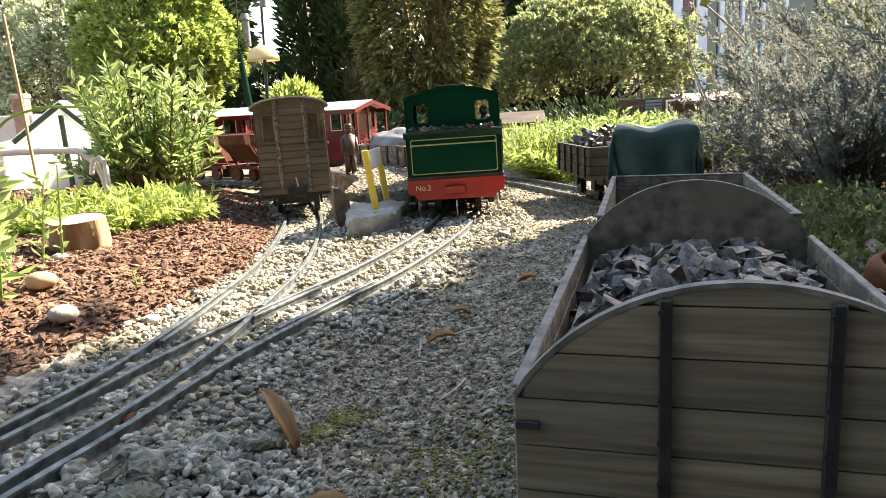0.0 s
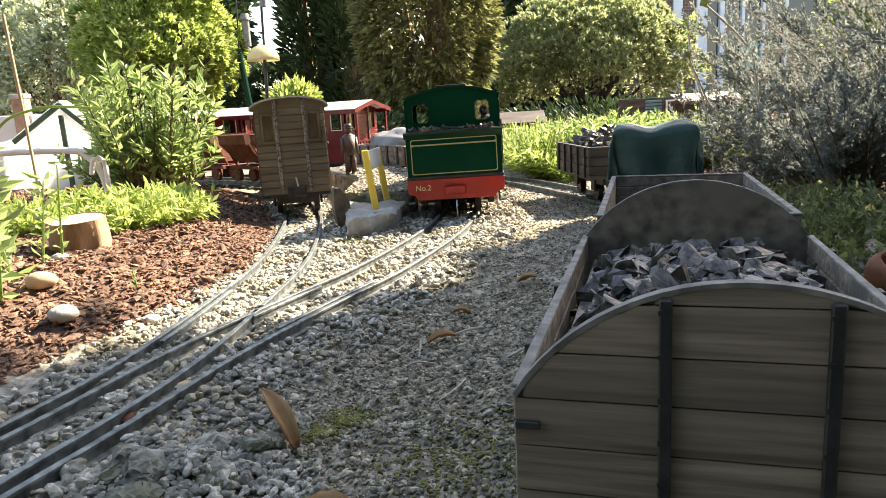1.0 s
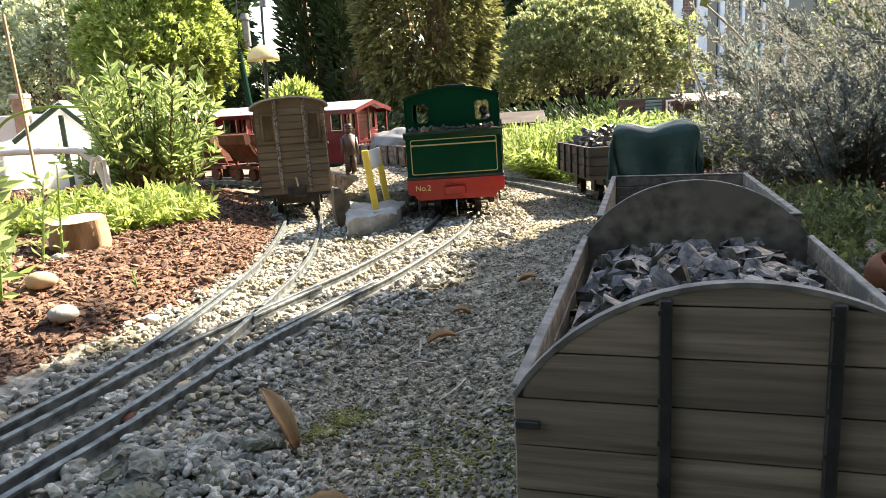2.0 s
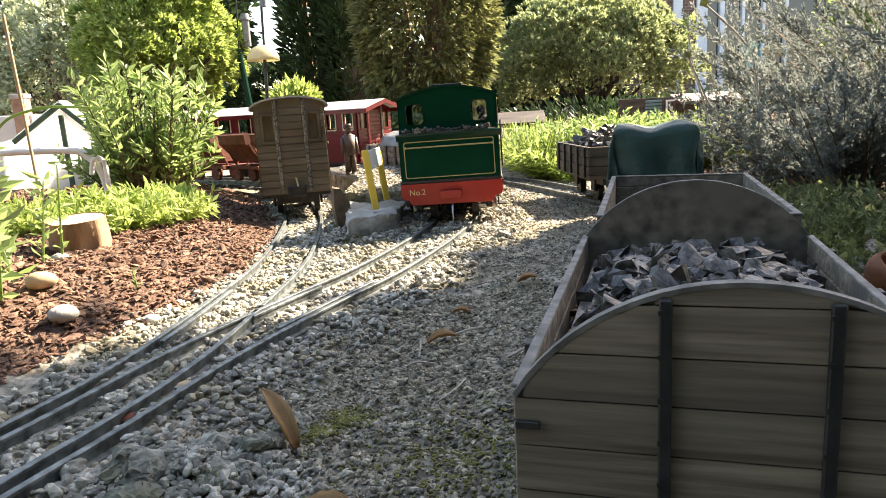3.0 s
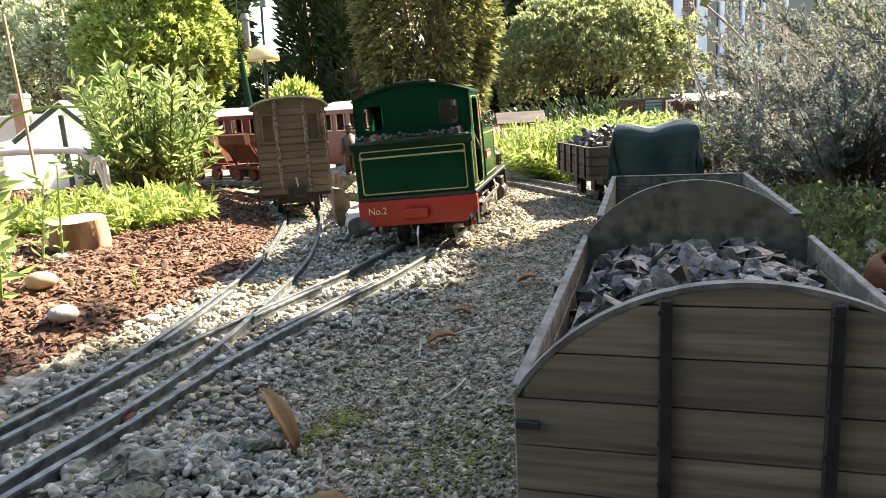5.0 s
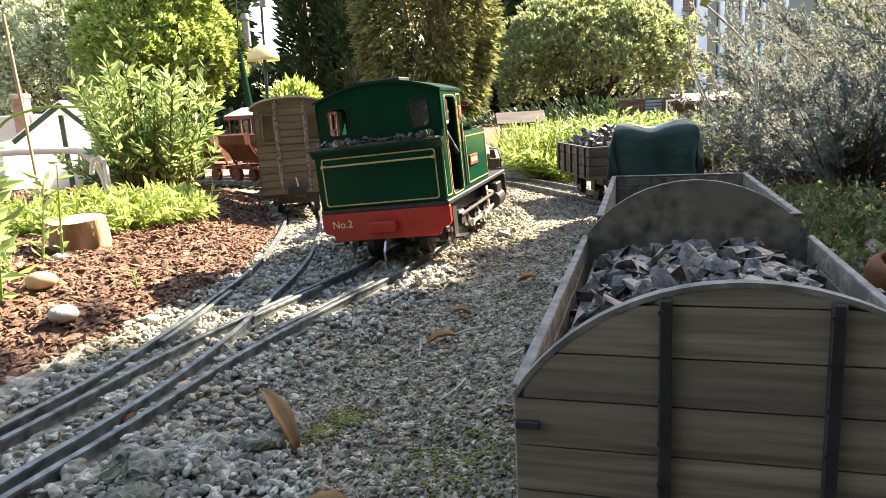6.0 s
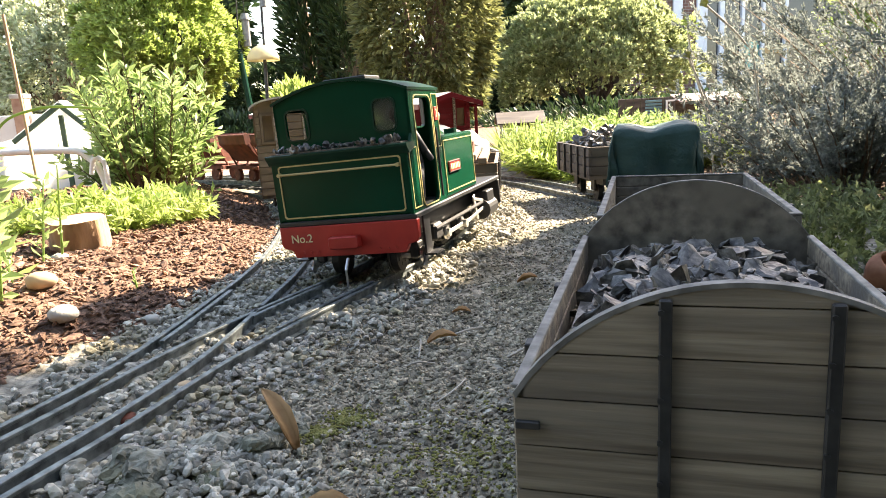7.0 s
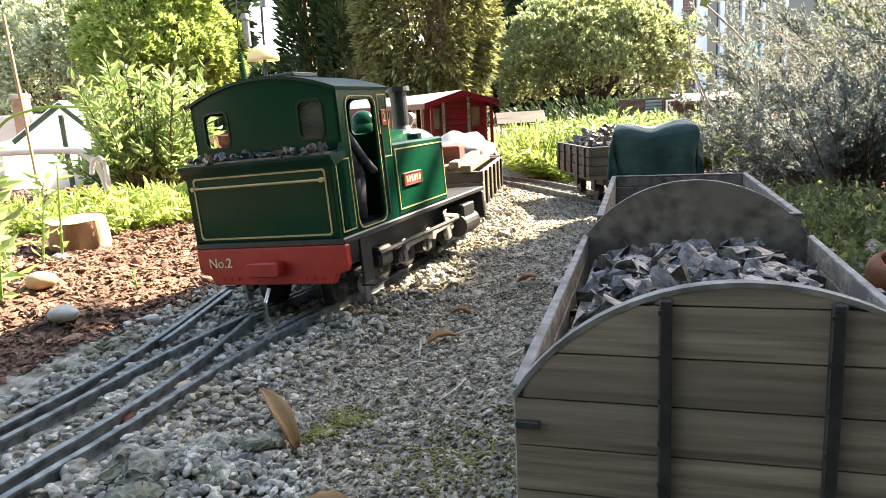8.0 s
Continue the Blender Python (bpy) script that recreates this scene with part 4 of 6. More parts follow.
def crown_points(n, centre, radii, clumps, spread, shell=0.55, seed=1):
    """Points gathered in clumps on the outer part of an uneven ellipsoid, with outward directions."""
    r = np.random.default_rng(seed)
    c = r.normal(0, 1, (clumps, 3))
    c /= np.linalg.norm(c, axis=1)[:, None]
    c *= r.uniform(shell, 1.0, (clumps, 1))
    k = r.integers(0, clumps, n)
    off = r.normal(0, spread, (n, 3))
    p = c[k] + off
    d = p / (np.linalg.norm(p, axis=1)[:, None] + 1e-9) + off / spread * 0.4
    return p * np.array(radii) + np.array(centre), d


def stems(name, base, tips, r0, r1, material, parent, bend=0.0, n=6, seed=2):
    r = random.Random(seed)
    bm = bmesh.new()
    for t in tips:
        b0 = Vector(base) + Vector((r.uniform(-1, 1), r.uniform(-1, 1), 0)) * r0 * 2
        t = Vector(t)
        mid = (b0 + t) / 2 + Vector((r.uniform(-1, 1), r.uniform(-1, 1), r.uniform(-0.3, 0.6))) * bend
        rod(r0, b0, mid, n, bm, (r0 + r1) / 2)
        rod((r0 + r1) / 2, mid, t, n, bm, r1)
    return part(name, bm, material, parent)


def shrub(name, label, centre, radii, n, leaf, material, clumps=60, spread=0.22, shell=0.5, up=0.4, seed=1, ground_=0.0, trunk=0.01, limbs=10, category="shrub", jitter=0.35):
    e = thing(name, label, category, Matrix.Translation((centre[0], centre[1], ground_)))
    c = (0, 0, centre[2] - ground_)
    p, d = crown_points(n, c, radii, clumps, spread, shell, seed)
    keep = p[:, 2] > 0.0
    d[:, 2] += up
    leaves("crown", p[keep], d[keep], leaf[0], leaf[1], material, e, jitter=jitter)
    idx = np.random.default_rng(seed).choice(np.where(keep)[0], limbs)
    stems("trunk", (0, 0, -0.01), p[idx] * 0.9, trunk, trunk * 0.25, M["bark"], e, min(radii) * 0.25, 6, seed)
    return e


# unseen, off to the side: a tree added to shade wagons and near ballast
shrub("shade_tree", "unseen leafy tree added to shade the wagons and ballast", (2.035, 0.765, 1.75), (0.985, 0.985, 1.13), 70000, (0.10, 0.055), M["deep"], 1100, 0.055, 0.3, 0.2, 31, 0.0, 0.05, 14, category="tree")

# unseen, behind the camera: a hedge added to keep sky light off near faces
shrub("garden_hedge", "unseen dark hedge added to block sky light", (0.0, -1.6, 1.1), (4.5, 0.45, 1.5), 16000, (0.20, 0.10), M["deep"], 500, 0.07, 0.4, 0.1, 33, 0.0, 0.05, 12, category="hedge")
tagged(part("hedge_core", box((8.4, 0.3, 2.3), (0, -1.75, 1.12), 0.02), M["deep"]), "solid dark core of the added light-blocking hedge", "hedge")

def pad_bush(name, label, centre, radii, pads, pad_r, tufts, per, leaf, material, seed, low=-0.25, lift=0.6, trunk=0.03, limbs=16, category="bush", spread=0.5, shell=0.74, lump_=0.16):
    """A bush whose leaves stand in tufts on many overlapping cushions, over a fan of bare limbs."""
    r = np.random.default_rng(seed)
    e = thing(name, label, category, Matrix.Translation((centre[0], centre[1], 0)))
    d = r.normal(0, 1, (pads * 4, 3))
    d /= np.linalg.norm(d, axis=1)[:, None]
    d = d[d[:, 2] > low][:pads]
    q = np.array([1 + lump_ * 2 * noise.noise(Vector(v) * 2.3 + Vector((seed, 0, 0))) for v in d]) * r.uniform(shell, 1.0, len(d))
    rad = np.array(radii)
    c = d * q[:, None] * rad + np.array((0, 0, centre[2]))
    nrm = d / rad
    nrm /= np.linalg.norm(nrm, axis=1)[:, None]
    nrm[:, 2] += lift
    nrm /= np.linalg.norm(nrm, axis=1)[:, None]
    k = np.repeat(np.arange(len(d)), tufts)
    off = r.normal(0, 1, (len(k), 3))
    off -= nrm[k] * (off * nrm[k]).sum(1)[:, None]
    off /= np.linalg.norm(off, axis=1)[:, None] + 1e-9
    u = np.sqrt(r.uniform(0, 1, (len(k), 1)))
    size = pad_r * r.uniform(0.6, 1.3, (len(d), 1))[k]
    tp = c[k] + off * u * size + nrm[k] * size * (0.42 * (1 - u * u) + r.uniform(-0.08, 0.08, u.shape))
    td = nrm[k] + off * u * 0.7
    p, t = np.repeat(tp, per, 0), np.repeat(td, per, 0)
    keep = p[:, 2] > 0.0
    leaves("crown", p[keep], t[keep], leaf[0], leaf[1], material, e, jitter=spread)
    tips = c[r.choice(len(c), limbs)] * 0.93
    stems("trunk", (0, 0, -0.01), tips, trunk, trunk * 0.25, M["darkbark"], e, min(radii) * 0.22, 6, seed)
    return e


def bottle_brush(name, label, at, spread, n_stems, tall, lean, shoots, shoot_len, per, leaf, material, seed, bare=0.25):
    """A woolly shrub: bent stems carry short side shoots, each closely set with small leaves."""
    r = np.random.default_rng(seed)
    e = thing(name, label, "shrub", Matrix.Translation(at))
    sv, sf, P, D, o = [], [], [], [], 0
    for k in range(n_stems):
        a, q = r.uniform(0, 2 * math.pi), math.sqrt(r.uniform(0, 1))
        out = np.array([math.cos(a), math.sin(a), 0.0])
        base = out * q * np.array([*spread, 0]) * 0.5 + np.array([0, 0, -0.006])
        h = r.uniform(*tall) * (1 - 0.25 * q)
        tip = base + np.array([-0.30 * h, 0, h]) + out * np.array([*spread, 0]) * q * lean + r.normal(0, 0.06, 3) * h
        mid = (base + tip) / 2 - out * h * 0.1 * q + np.array([0.08 * h, 0, 0]) + r.normal(0, 0.05, 3) * h
        t = np.linspace(0, 1, 6)[:, None]
        row = base * (1 - t) ** 2 + 2 * mid * t * (1 - t) + tip * t * t
        for i, p in enumerate(row):
            w = 0.0019 * (1 - 0.7 * i / 5)
            sv += [(p[0] + w, p[1], p[2]), (p[0] - w * 0.5, p[1] + w * 0.87, p[2]), (p[0] - w * 0.5, p[1] - w * 0.87, p[2])]
        for i in range(5):
            sf += [(o + i * 3 + j, o + i * 3 + (j + 1) % 3, o + (i + 1) * 3 + (j + 1) % 3, o + (i + 1) * 3 + j) for j in range(3)]
        o += 18
        for _ in range(shoots):
            u = r.uniform(bare, 1.0)
            p0 = base * (1 - u) ** 2 + 2 * mid * u * (1 - u) + tip * u * u
            tg = 2 * (1 - u) * (mid - base) + 2 * u * (tip - mid)
            tg /= np.linalg.norm(tg) + 1e-9
            sd = tg * 0.7 + r.normal(0, 0.45, 3) + np.array([0, 0, 0.25])
            sd /= np.linalg.norm(sd) + 1e-9
            ln = shoot_len * r.uniform(0.6, 1.3)
            v = np.linspace(0.02, 1, per)[:, None]
            pts = p0 + sd * ln * v
            side = r.normal(0, 1, (per, 3))
            side -= sd * (side @ sd)[:, None]
            side /= np.linalg.norm(side, axis=1)[:, None] + 1e-9
            P.append(pts)
            D.append(sd * (0.75 + 0.5 * v ** 3) + side * 0.62)
    soup("stem_set", sv, sf, M["bark"], e)
    leaves("foliage", np.concatenate(P), np.concatenate(D), leaf[0], leaf[1], material, e, jitter=0.1, curl=0.06)
    return e


M["darkbark"] = mat("dark_bark", (0.022, 0.016, 0.012), (0.07, 0.05, 0.036), 40, 0.9, bump=0.8, stretch=(1, 1, 0.25), bump_dist=0.004)
# near plants
def stemmy(name, label, at, spread, n_stems, tall, lean, per, leaf, material, seed, category="shrub", bare=0.35, curve=0.25, stem_r=0.0012, splay=0.8, zlift=0.0):
    """A plant of many bent stems set with leaves along their upper parts."""
    r = np.random.default_rng(seed)
    e = thing(name, label, category, Matrix.Translation(at))
    bm_v, bm_f, P, D, o = [], [], [], [], 0
    for k in range(n_stems):
        a, q = r.uniform(0, 2 * math.pi), math.sqrt(r.uniform(0, 1))
        out = np.array([math.cos(a), math.sin(a), 0.0])
        base = out * q * np.array([*spread, 0]) * 0.55 + np.array([0, 0, zlift - 0.006])
        h = r.uniform(*tall) * (1 - 0.25 * q)
        tip = base + np.array([0, 0, h]) + out * np.array([*spread, 0]) * q * lean + r.normal(0, 0.05, 3) * h
        mid = (base + tip) / 2 - out * h * curve * 0.4 * q + r.normal(0, 0.04, 3) * h
        t = np.linspace(0, 1, 6)[:, None]
        line = base * (1 - t) ** 2 + 2 * mid * t * (1 - t) + tip * t * t
        for i, p in enumerate(line):
            w = stem_r * (1 - 0.75 * i / 5)
            bm_v += [(p[0] + w, p[1], p[2]), (p[0] - w * 0.5, p[1] + w * 0.87, p[2]), (p[0] - w * 0.5, p[1] - w * 0.87, p[2])]
        for i in range(5):
            for s in range(3):
                bm_f.append((o + i * 3 + s, o + i * 3 + (s + 1) % 3, o + (i + 1) * 3 + (s + 1) % 3, o + (i + 1) * 3 + s))
        o += 18
        u = r.uniform(bare, 1.0, per)[:, None]
        pts = base * (1 - u) ** 2 + 2 * mid * u * (1 - u) + tip * u * u
        tang = 2 * (1 - u) * (mid - base) + 2 * u * (tip - mid)
        tang /= np.linalg.norm(tang, axis=1)[:, None] + 1e-9
        rad = r.normal(0, 1, (per, 3))
        rad -= tang * (rad * tang).sum(1)[:, None]
        rad /= np.linalg.norm(rad, axis=1)[:, None] + 1e-9
        P.append(pts)
        D.append(tang * (1 - splay * 0.5) + rad * splay)
    soup("stem_set", bm_v, bm_f, M["bark"] if stem_r > 0.0016 else material, e)
    leaves("foliage", np.concatenate(P), np.concatenate(D), leaf[0], leaf[1], material, e, jitter=0.12, curl=0.08)
    return e


stemmy("leafy_shrub", "bright green leafy shrub with narrow pointed leaves", (-0.472, 1.15, 0.012), (0.098, 0.10), 95, (0.09, 0.275), 0.75, 34, (0.0225, 0.0066), M["fresh"], 11, stem_r=0.0020, bare=0.3)
stemmy("low_green_plant", "low mat of bright green leafy stems", (-0.385, 0.80, 0.012), (0.125, 0.10), 360, (0.022, 0.058), 0.5, 22, (0.0125, 0.0042), M["lime"], 19, "plant", 0.3, stem_r=0.0010)
bottle_brush("silver_shrub", "silver grey shrub with woolly bottle-brush shoots", (0.87, 1.05, -0.01), (0.38, 0.36), 240, (0.14, 0.42), 0.66, 12, 0.050, 36, (0.0078, 0.0036), M["silver"], 17)
bottle_brush("silver_shrub", "silver grey shrub with drooping woolly shoots", (0.555, 0.97, -0.01), (0.15, 0.17), 100, (0.06, 0.20), 0.8, 10, 0.042, 32, (0.0074, 0.0034), M["silver"], 27, 0.15)
stemmy("undergrowth", "low dark green weeds beside the wagons", (0.405, 0.60, -0.010), (0.165, 0.27), 420, (0.018, 0.050), 0.5, 26, (0.0085, 0.0045), M["olive"], 41, "weeds", 0.2, stem_r=0.0008)
# far bushes and trees
pad_bush("conifer_bush", "lime green clipped conifer bush", (-2.28, 6.0, 0.86), (0.56, 0.5, 0.80), 210, 0.125, 22, 9, (0.062, 0.024), M["lime"], 12, -0.75, 0.35, 0.04, 14, lump_=0.22, spread=0.45)
shrub("conifer_bush", "small lime green conifer bush", (-1.35, 6.8, 0.22), (0.2, 0.2, 0.2), 1800, (0.09, 0.04), M["lime"], 40, 0.13, 0.7, 0.3, 52, 0.0, 0.03)
shrub("cypress_tree", "tall dark green columnar cypress", (-1.36, 8.2, 1.5), (0.31, 0.32, 2.2), 9000, (0.14, 0.035), M["deep"], 200, 0.08, 0.75, 1.3, 13, 0.0, 0.07, category="tree")
shrub("cypress_tree", "tall dark green columnar cypress", (-0.90, 8.0, 1.5), (0.30, 0.32, 2.2), 8000, (0.14, 0.035), M["deep"], 200, 0.08, 0.75, 1.3, 14, 0.0, 0.07, category="tree")
shrub("clipped_column_bush", "bronze green clipped column of dense twiggy leaves", (-0.04, 5.2, 0.95), (0.50, 0.46, 1.15), 30000, (0.065, 0.028), M["brownleaf"], 600, 0.05, 0.8, 0.0, 15, 0.0, 0.04, 14, category="bush")
pad_bush("domed_pine", "domed pine bush with pale tufted shoots over dark limbs", (1.40, 6.4, 0.52), (0.88, 0.76, 0.54), 330, 0.135, 30, 8, (0.046, 0.018), M["pine"], 16, -0.6, 0.8, 0.024, 18, shell=0.66, lump_=0.2, spread=0.42)
shrub("grey_hedge", "hedge of small grey green leaves", (-4.35, 8.5, 0.85), (1.1, 0.6, 0.85), 20000, (0.075, 0.045), M["palegreen"], 260, 0.07, 0.8, 0.1, 18, 0.0, 0.06, category="hedge")
shrub("grey_hedge", "hedge of small grey green leaves", (-1.9, 9.0, 0.38), (0.75, 0.5, 0.42), 6000, (0.10, 0.05), M["deep"], 160, 0.08, 0.8, 0.1, 58, 0.0, 0.06, category="hedge")
for k_, (x_, y_, z_, rx_, rz_, sd_) in enumerate([(-6.5, 12, 1.8, 2.2, 2.6, 61), (-4.85, 13, 1.7, 1.55, 2.6, 62), (-0.2, 12, 1.2, 1.9, 2.2, 63), (1.6, 11.5, 0.35, 1.2, 0.5, 64)]):
    shrub("background_tree", "dark green tree behind the garden bushes", (x_, y_, z_), (rx_, 0.9, rz_), 9000, (0.24, 0.11), M["deep"], 260, 0.08, 0.7, 0.1, sd_, 0.0, 0.1, 10, category="tree")


shrub("sunlit_hedge", "sunlit yellow green hedge beside the house", (5.6, 7.6, 0.75), (1.35, 0.6, 1.1), 16000, (0.085, 0.042), M["fresh"], 260, 0.075, 0.75, 0.2, 68, 0.0, 0.05, category="hedge")
shrub("border_plants", "dark low border plants in front of the house", (1.5, 4.4, 0.02), (1.4, 0.35, 0.10), 6000, (0.06, 0.022), M["deep"], 160, 0.06, 0.4, 0.5, 66, 0.0, 0.01, 12, category="plants")
shrub("border_plants", "dark low border plants under the trees", (-1.6, 4.6, 0.03), (1.6, 0.35, 0.12), 6000, (0.07, 0.026), M["deep"], 160, 0.06, 0.4, 0.5, 67, 0.0, 0.01, 12, category="plants")


def grass_tuft(name, label, x0, x1, y0, y1, h, n, seed, width=0.0045):
    r = np.random.default_rng(seed)
    k = max(6, n // 28)
    cx, cy = r.uniform(x0, x1, k), r.uniform(y0, y1, k)
    i = r.integers(0, k, n)
    e = thing(name, label, "grass", kind="stuff")
    p = np.stack([cx[i] + r.normal(0, 0.006, n), cy[i] + r.normal(0, 0.006, n), np.full(n, -0.006)], 1)
    d = np.stack([r.normal(0, 0.65, n), r.normal(0, 0.65, n), np.ones(n)], 1)
    leaves("blades", p, d, h, width, M["grassy"], e, jitter=0.12, curl=0.25)


grass_tuft("grass_clump", "yellow green clump of long grass blades", 0.17, 0.62, 1.26, 1.80, 0.085, 6500, 21, 0.0036)
stemmy("weeds", "sprawling bright green leafy weeds among the grass", (0.36, 1.42, -0.008), (0.27, 0.22), 520, (0.060, 0.125), 0.35, 24, (0.017, 0.0058), M["fresh"], 43, "weeds", 0.2, stem_r=0.0010)
stemmy("weeds", "yellow green leafy weeds beside the yard track", (0.28, 1.27, -0.008), (0.16, 0.12), 170, (0.04, 0.095), 0.5, 20, (0.018, 0.0062), M["lime"], 44, "weeds", 0.2, stem_r=0.0010)


def seedling(x, y, z, tall, n, size, seed):
    """A young broad-leaved stem with paired leaves."""
    r = random.Random(seed)
    e = thing("seedling", "young broad-leaved plant with thin pale stem", "plant", Matrix.Translation((x, y, z)), group="young plants by the bed")
    lean = Vector((r.uniform(-0.25, 0.25), r.uniform(-0.2, 0.2), 1)).normalized()
    part("stem", rod(0.0012, (0, 0, -0.01), lean * tall, 6, None, 0.0006), M["fresh"], e)
    p, d = [], []
    for k in range(n):
        s = (k + 1) / n
        a = k * 2.4 + r.uniform(-0.4, 0.4)
        for turn in (0.0, 2.9):
            p.append(lean * tall * s)
            d.append((math.cos(a + turn), math.sin(a + turn), r.uniform(0.1, 0.8)))
    leaves("leaf_set", p, d, size * 0.78, size * 0.30, M["fresh"], e, fold=0.18, jitter=0.1, curl=0.2)


for k_, (x_, y_, t_, n_, s_) in enumerate([(-0.300, 0.455, 0.055, 13, 0.022), (-0.325, 0.47, 0.085, 14, 0.024), (-0.315, 0.50, 0.10, 15, 0.022), (-0.350, 0.53, 0.115, 16, 0.025), (-0.335, 0.57, 0.07, 12, 0.020),
                                           (-0.385, 0.60, 0.12, 16, 0.026), (-0.42, 0.66, 0.10, 14, 0.026), (-0.335, 0.60, 0.085, 7, 0.018), (-0.31, 0.44, 0.03, 10, 0.02), (-0.235, 0.52, 0.014, 4, 0.008)]):
    seedling(x_, y_, ground_z(x_, y_), t_, n_, s_, 70 + k_)


# ---- built things beside the track ----
def slab_thing(name, label, category, outline, z0, z1, material, seed, rough=0.003):
    """A low rough-edged stone of the outline given."""
    b = prism(outline, z1 - z0, "z")
    b.transform(Matrix.Translation((0, 0, z0)))
    bmesh.ops.subdivide_edges(b, edges=b.edges[:], cuts=14, use_grid_fill=True)
    for v in b.verts:
        n_ = noise.noise_vector(v.co * 45 + Vector((seed, 0, 0))) + noise.noise_vector(v.co * 150) * 0.45
        v.co += n_ * rough
    return tagged(part(name, b, material, None, "", True), label, category)


slab_thing("stone_platform", "low pale stone block beside the track", "platform", [(-0.100, 0.738), (-0.054, 0.785), (-0.046, 0.88), (-0.118, 0.88)], -0.012, 0.0155, M["concrete"], 1, 0.006)
slab_thing("gravel_platform", "pale sandy station platform of packed gravel", "platform", [(-0.118, 0.884), (-0.038, 0.884), (-0.022, 1.02), (-0.035, 1.20), (-0.075, 1.33), (-0.19, 1.44), (-0.22, 1.30), (-0.135, 1.10), (-0.125, 0.98)], -0.012, 0.026, M["ground"], 2)
b_ = prism([(-0.012, 0.0), (0.013, 0.0), (0.014, 0.030), (0.004, 0.047), (-0.006, 0.049), (-0.013, 0.036)], 0.012)
bmesh.ops.subdivide_edges(b_, edges=b_.edges[:], cuts=3, use_grid_fill=True)
for v_ in b_.verts:
    v_.co += noise.noise_vector(v_.co * 60) * 0.002
slab_ = tagged(part("upright_stone", b_, mat("brown_stone", (0.10, 0.075, 0.05), (0.22, 0.17, 0.12), 60, 0.9, bump=0.8, bump_dist=0.002)), "brown upright stone slab beside the siding carriage", "stone")
slab_.matrix_basis = Matrix.Translation((-0.1165, 0.835, -0.008)) @ pose(0, 0, 0, 0, -6, 24) @ Matrix.Diagonal((0.72, 1.0, 1.02, 1))


def notice_board():
    e = thing("notice_board", "white board on two yellow wooden posts", "sign")
    for x, y, h in ((-0.0740, 0.790, 0.068), (-0.0670, 0.872, 0.062)):
        p = part("post", box((0.0075, 0.0065, h), (0, 0, h / 2), 0.0006), M["yellow"], e, "yellow painted post")
        p.matrix_basis = Matrix.Translation((x, y, 0.019)) @ pose(0, 0, 0, 0, -7, 12)
    b = part("board", box((0.0022, 0.086, 0.022), (0, 0, 0), 0.0006), M["white"], e, "plain white board")
    b.matrix_basis = Matrix.Translation((-0.0755, 0.830, 0.0745)) @ pose(0, 0, 0, 0, -7, -5)


notice_board()


def figurine():
    """A painted model passenger: one plain moulded shape."""
    bm = bmesh.new()
    for k in (-1, 1):
        rod(0.0050, (k * 0.0055, 0, 0.0), (k * 0.005, 0, 0.042), 10, bm, 0.0062)
        rod(0.0035, (k * 0.0115, 0, 0.066), (k * 0.0150, -0.003, 0.036), 8, bm, 0.0026)
        box((0.008, 0.014, 0.004), (k * 0.0055, -0.003, 0.002), 0.001, bm)
    rod(0.0105, (0, 0, 0.034), (0, 0, 0.070), 14, bm, 0.0115)
    rod(0.0112, (0, 0, 0.069), (0, 0, 0.073), 14, bm, 0.005)
    h = lump(0.0066, 2, 2, 1.2, 0.04)
    h.transform(Matrix.Translation((0, 0, 0.080)))
    merge(bm, h)
    rod(0.0098, (0, 0, 0.0835), (0, 0, 0.0845), 16, bm)
    rod(0.0066, (0, 0, 0.0845), (0, 0, 0.0905), 14, bm, 0.0056)
    m = mat("painted_figurine", (0.04, 0.03, 0.025), (0.13, 0.085, 0.06), 60, 0.5, c3=(0.03, 0.03, 0.035))
    o = tagged(part("figurine", bm, m, None, "", True), "brown painted model figurine with a brimmed hat", "figurine")
    o.matrix_basis = Matrix.Translation((-0.150, 1.20, 0.026)) @ pose(0, 0, 0, 0, 0, 20) @ Matrix.Scale(0.94, 4)


figurine()


def stump():
    e = thing("log_stump", "short sawn log stump with rough bark", "stump", Matrix.Translation((-0.342, 0.652, 0.006)) @ pose(0, 0, 0, 4, -3, 30) @ Matrix.Diagonal((0.90, 0.90, 1.04, 1)))
    bm = bmesh.new()
    n, rings = 30, 8
    vs = []
    for j in range(rings):
        z = -0.012 + 0.050 * j / (rings - 1)
        row = []
        for i in range(n):
            a = 2 * math.pi * i / n
            r = 0.0285 + 0.0028 * noise.noise((math.cos(a) * 2, math.sin(a) * 2, z * 30)) + 0.0016 * noise.noise((math.cos(a) * 9, math.sin(a) * 9, z * 60))
            row.append(bm.verts.new((r * math.cos(a), r * math.sin(a), z)))
        vs.append(row)
    for j in range(rings - 1):
        for i in range(n):
            bm.faces.new((vs[j][i], vs[j][(i + 1) % n], vs[j + 1][(i + 1) % n], vs[j + 1][i]))
    part("bark", bm, mat("log_bark", (0.14, 0.075, 0.04), (0.38, 0.24, 0.14), 60, 0.9, bump=1.0, bump_scale=120, stretch=(1, 1, 0.3), bump_dist=0.003), e, "", True)
    b = prism([(0.0272 * math.cos(2 * math.pi * i / 30), 0.0272 * math.sin(2 * math.pi * i / 30)) for i in range(30)], 0.004, "z", 0.0006)
    b.transform(Matrix.Translation((0, 0, 0.0335)))
    part("cut_face", b, M["logend"], e, "pale sawn top")


stump()


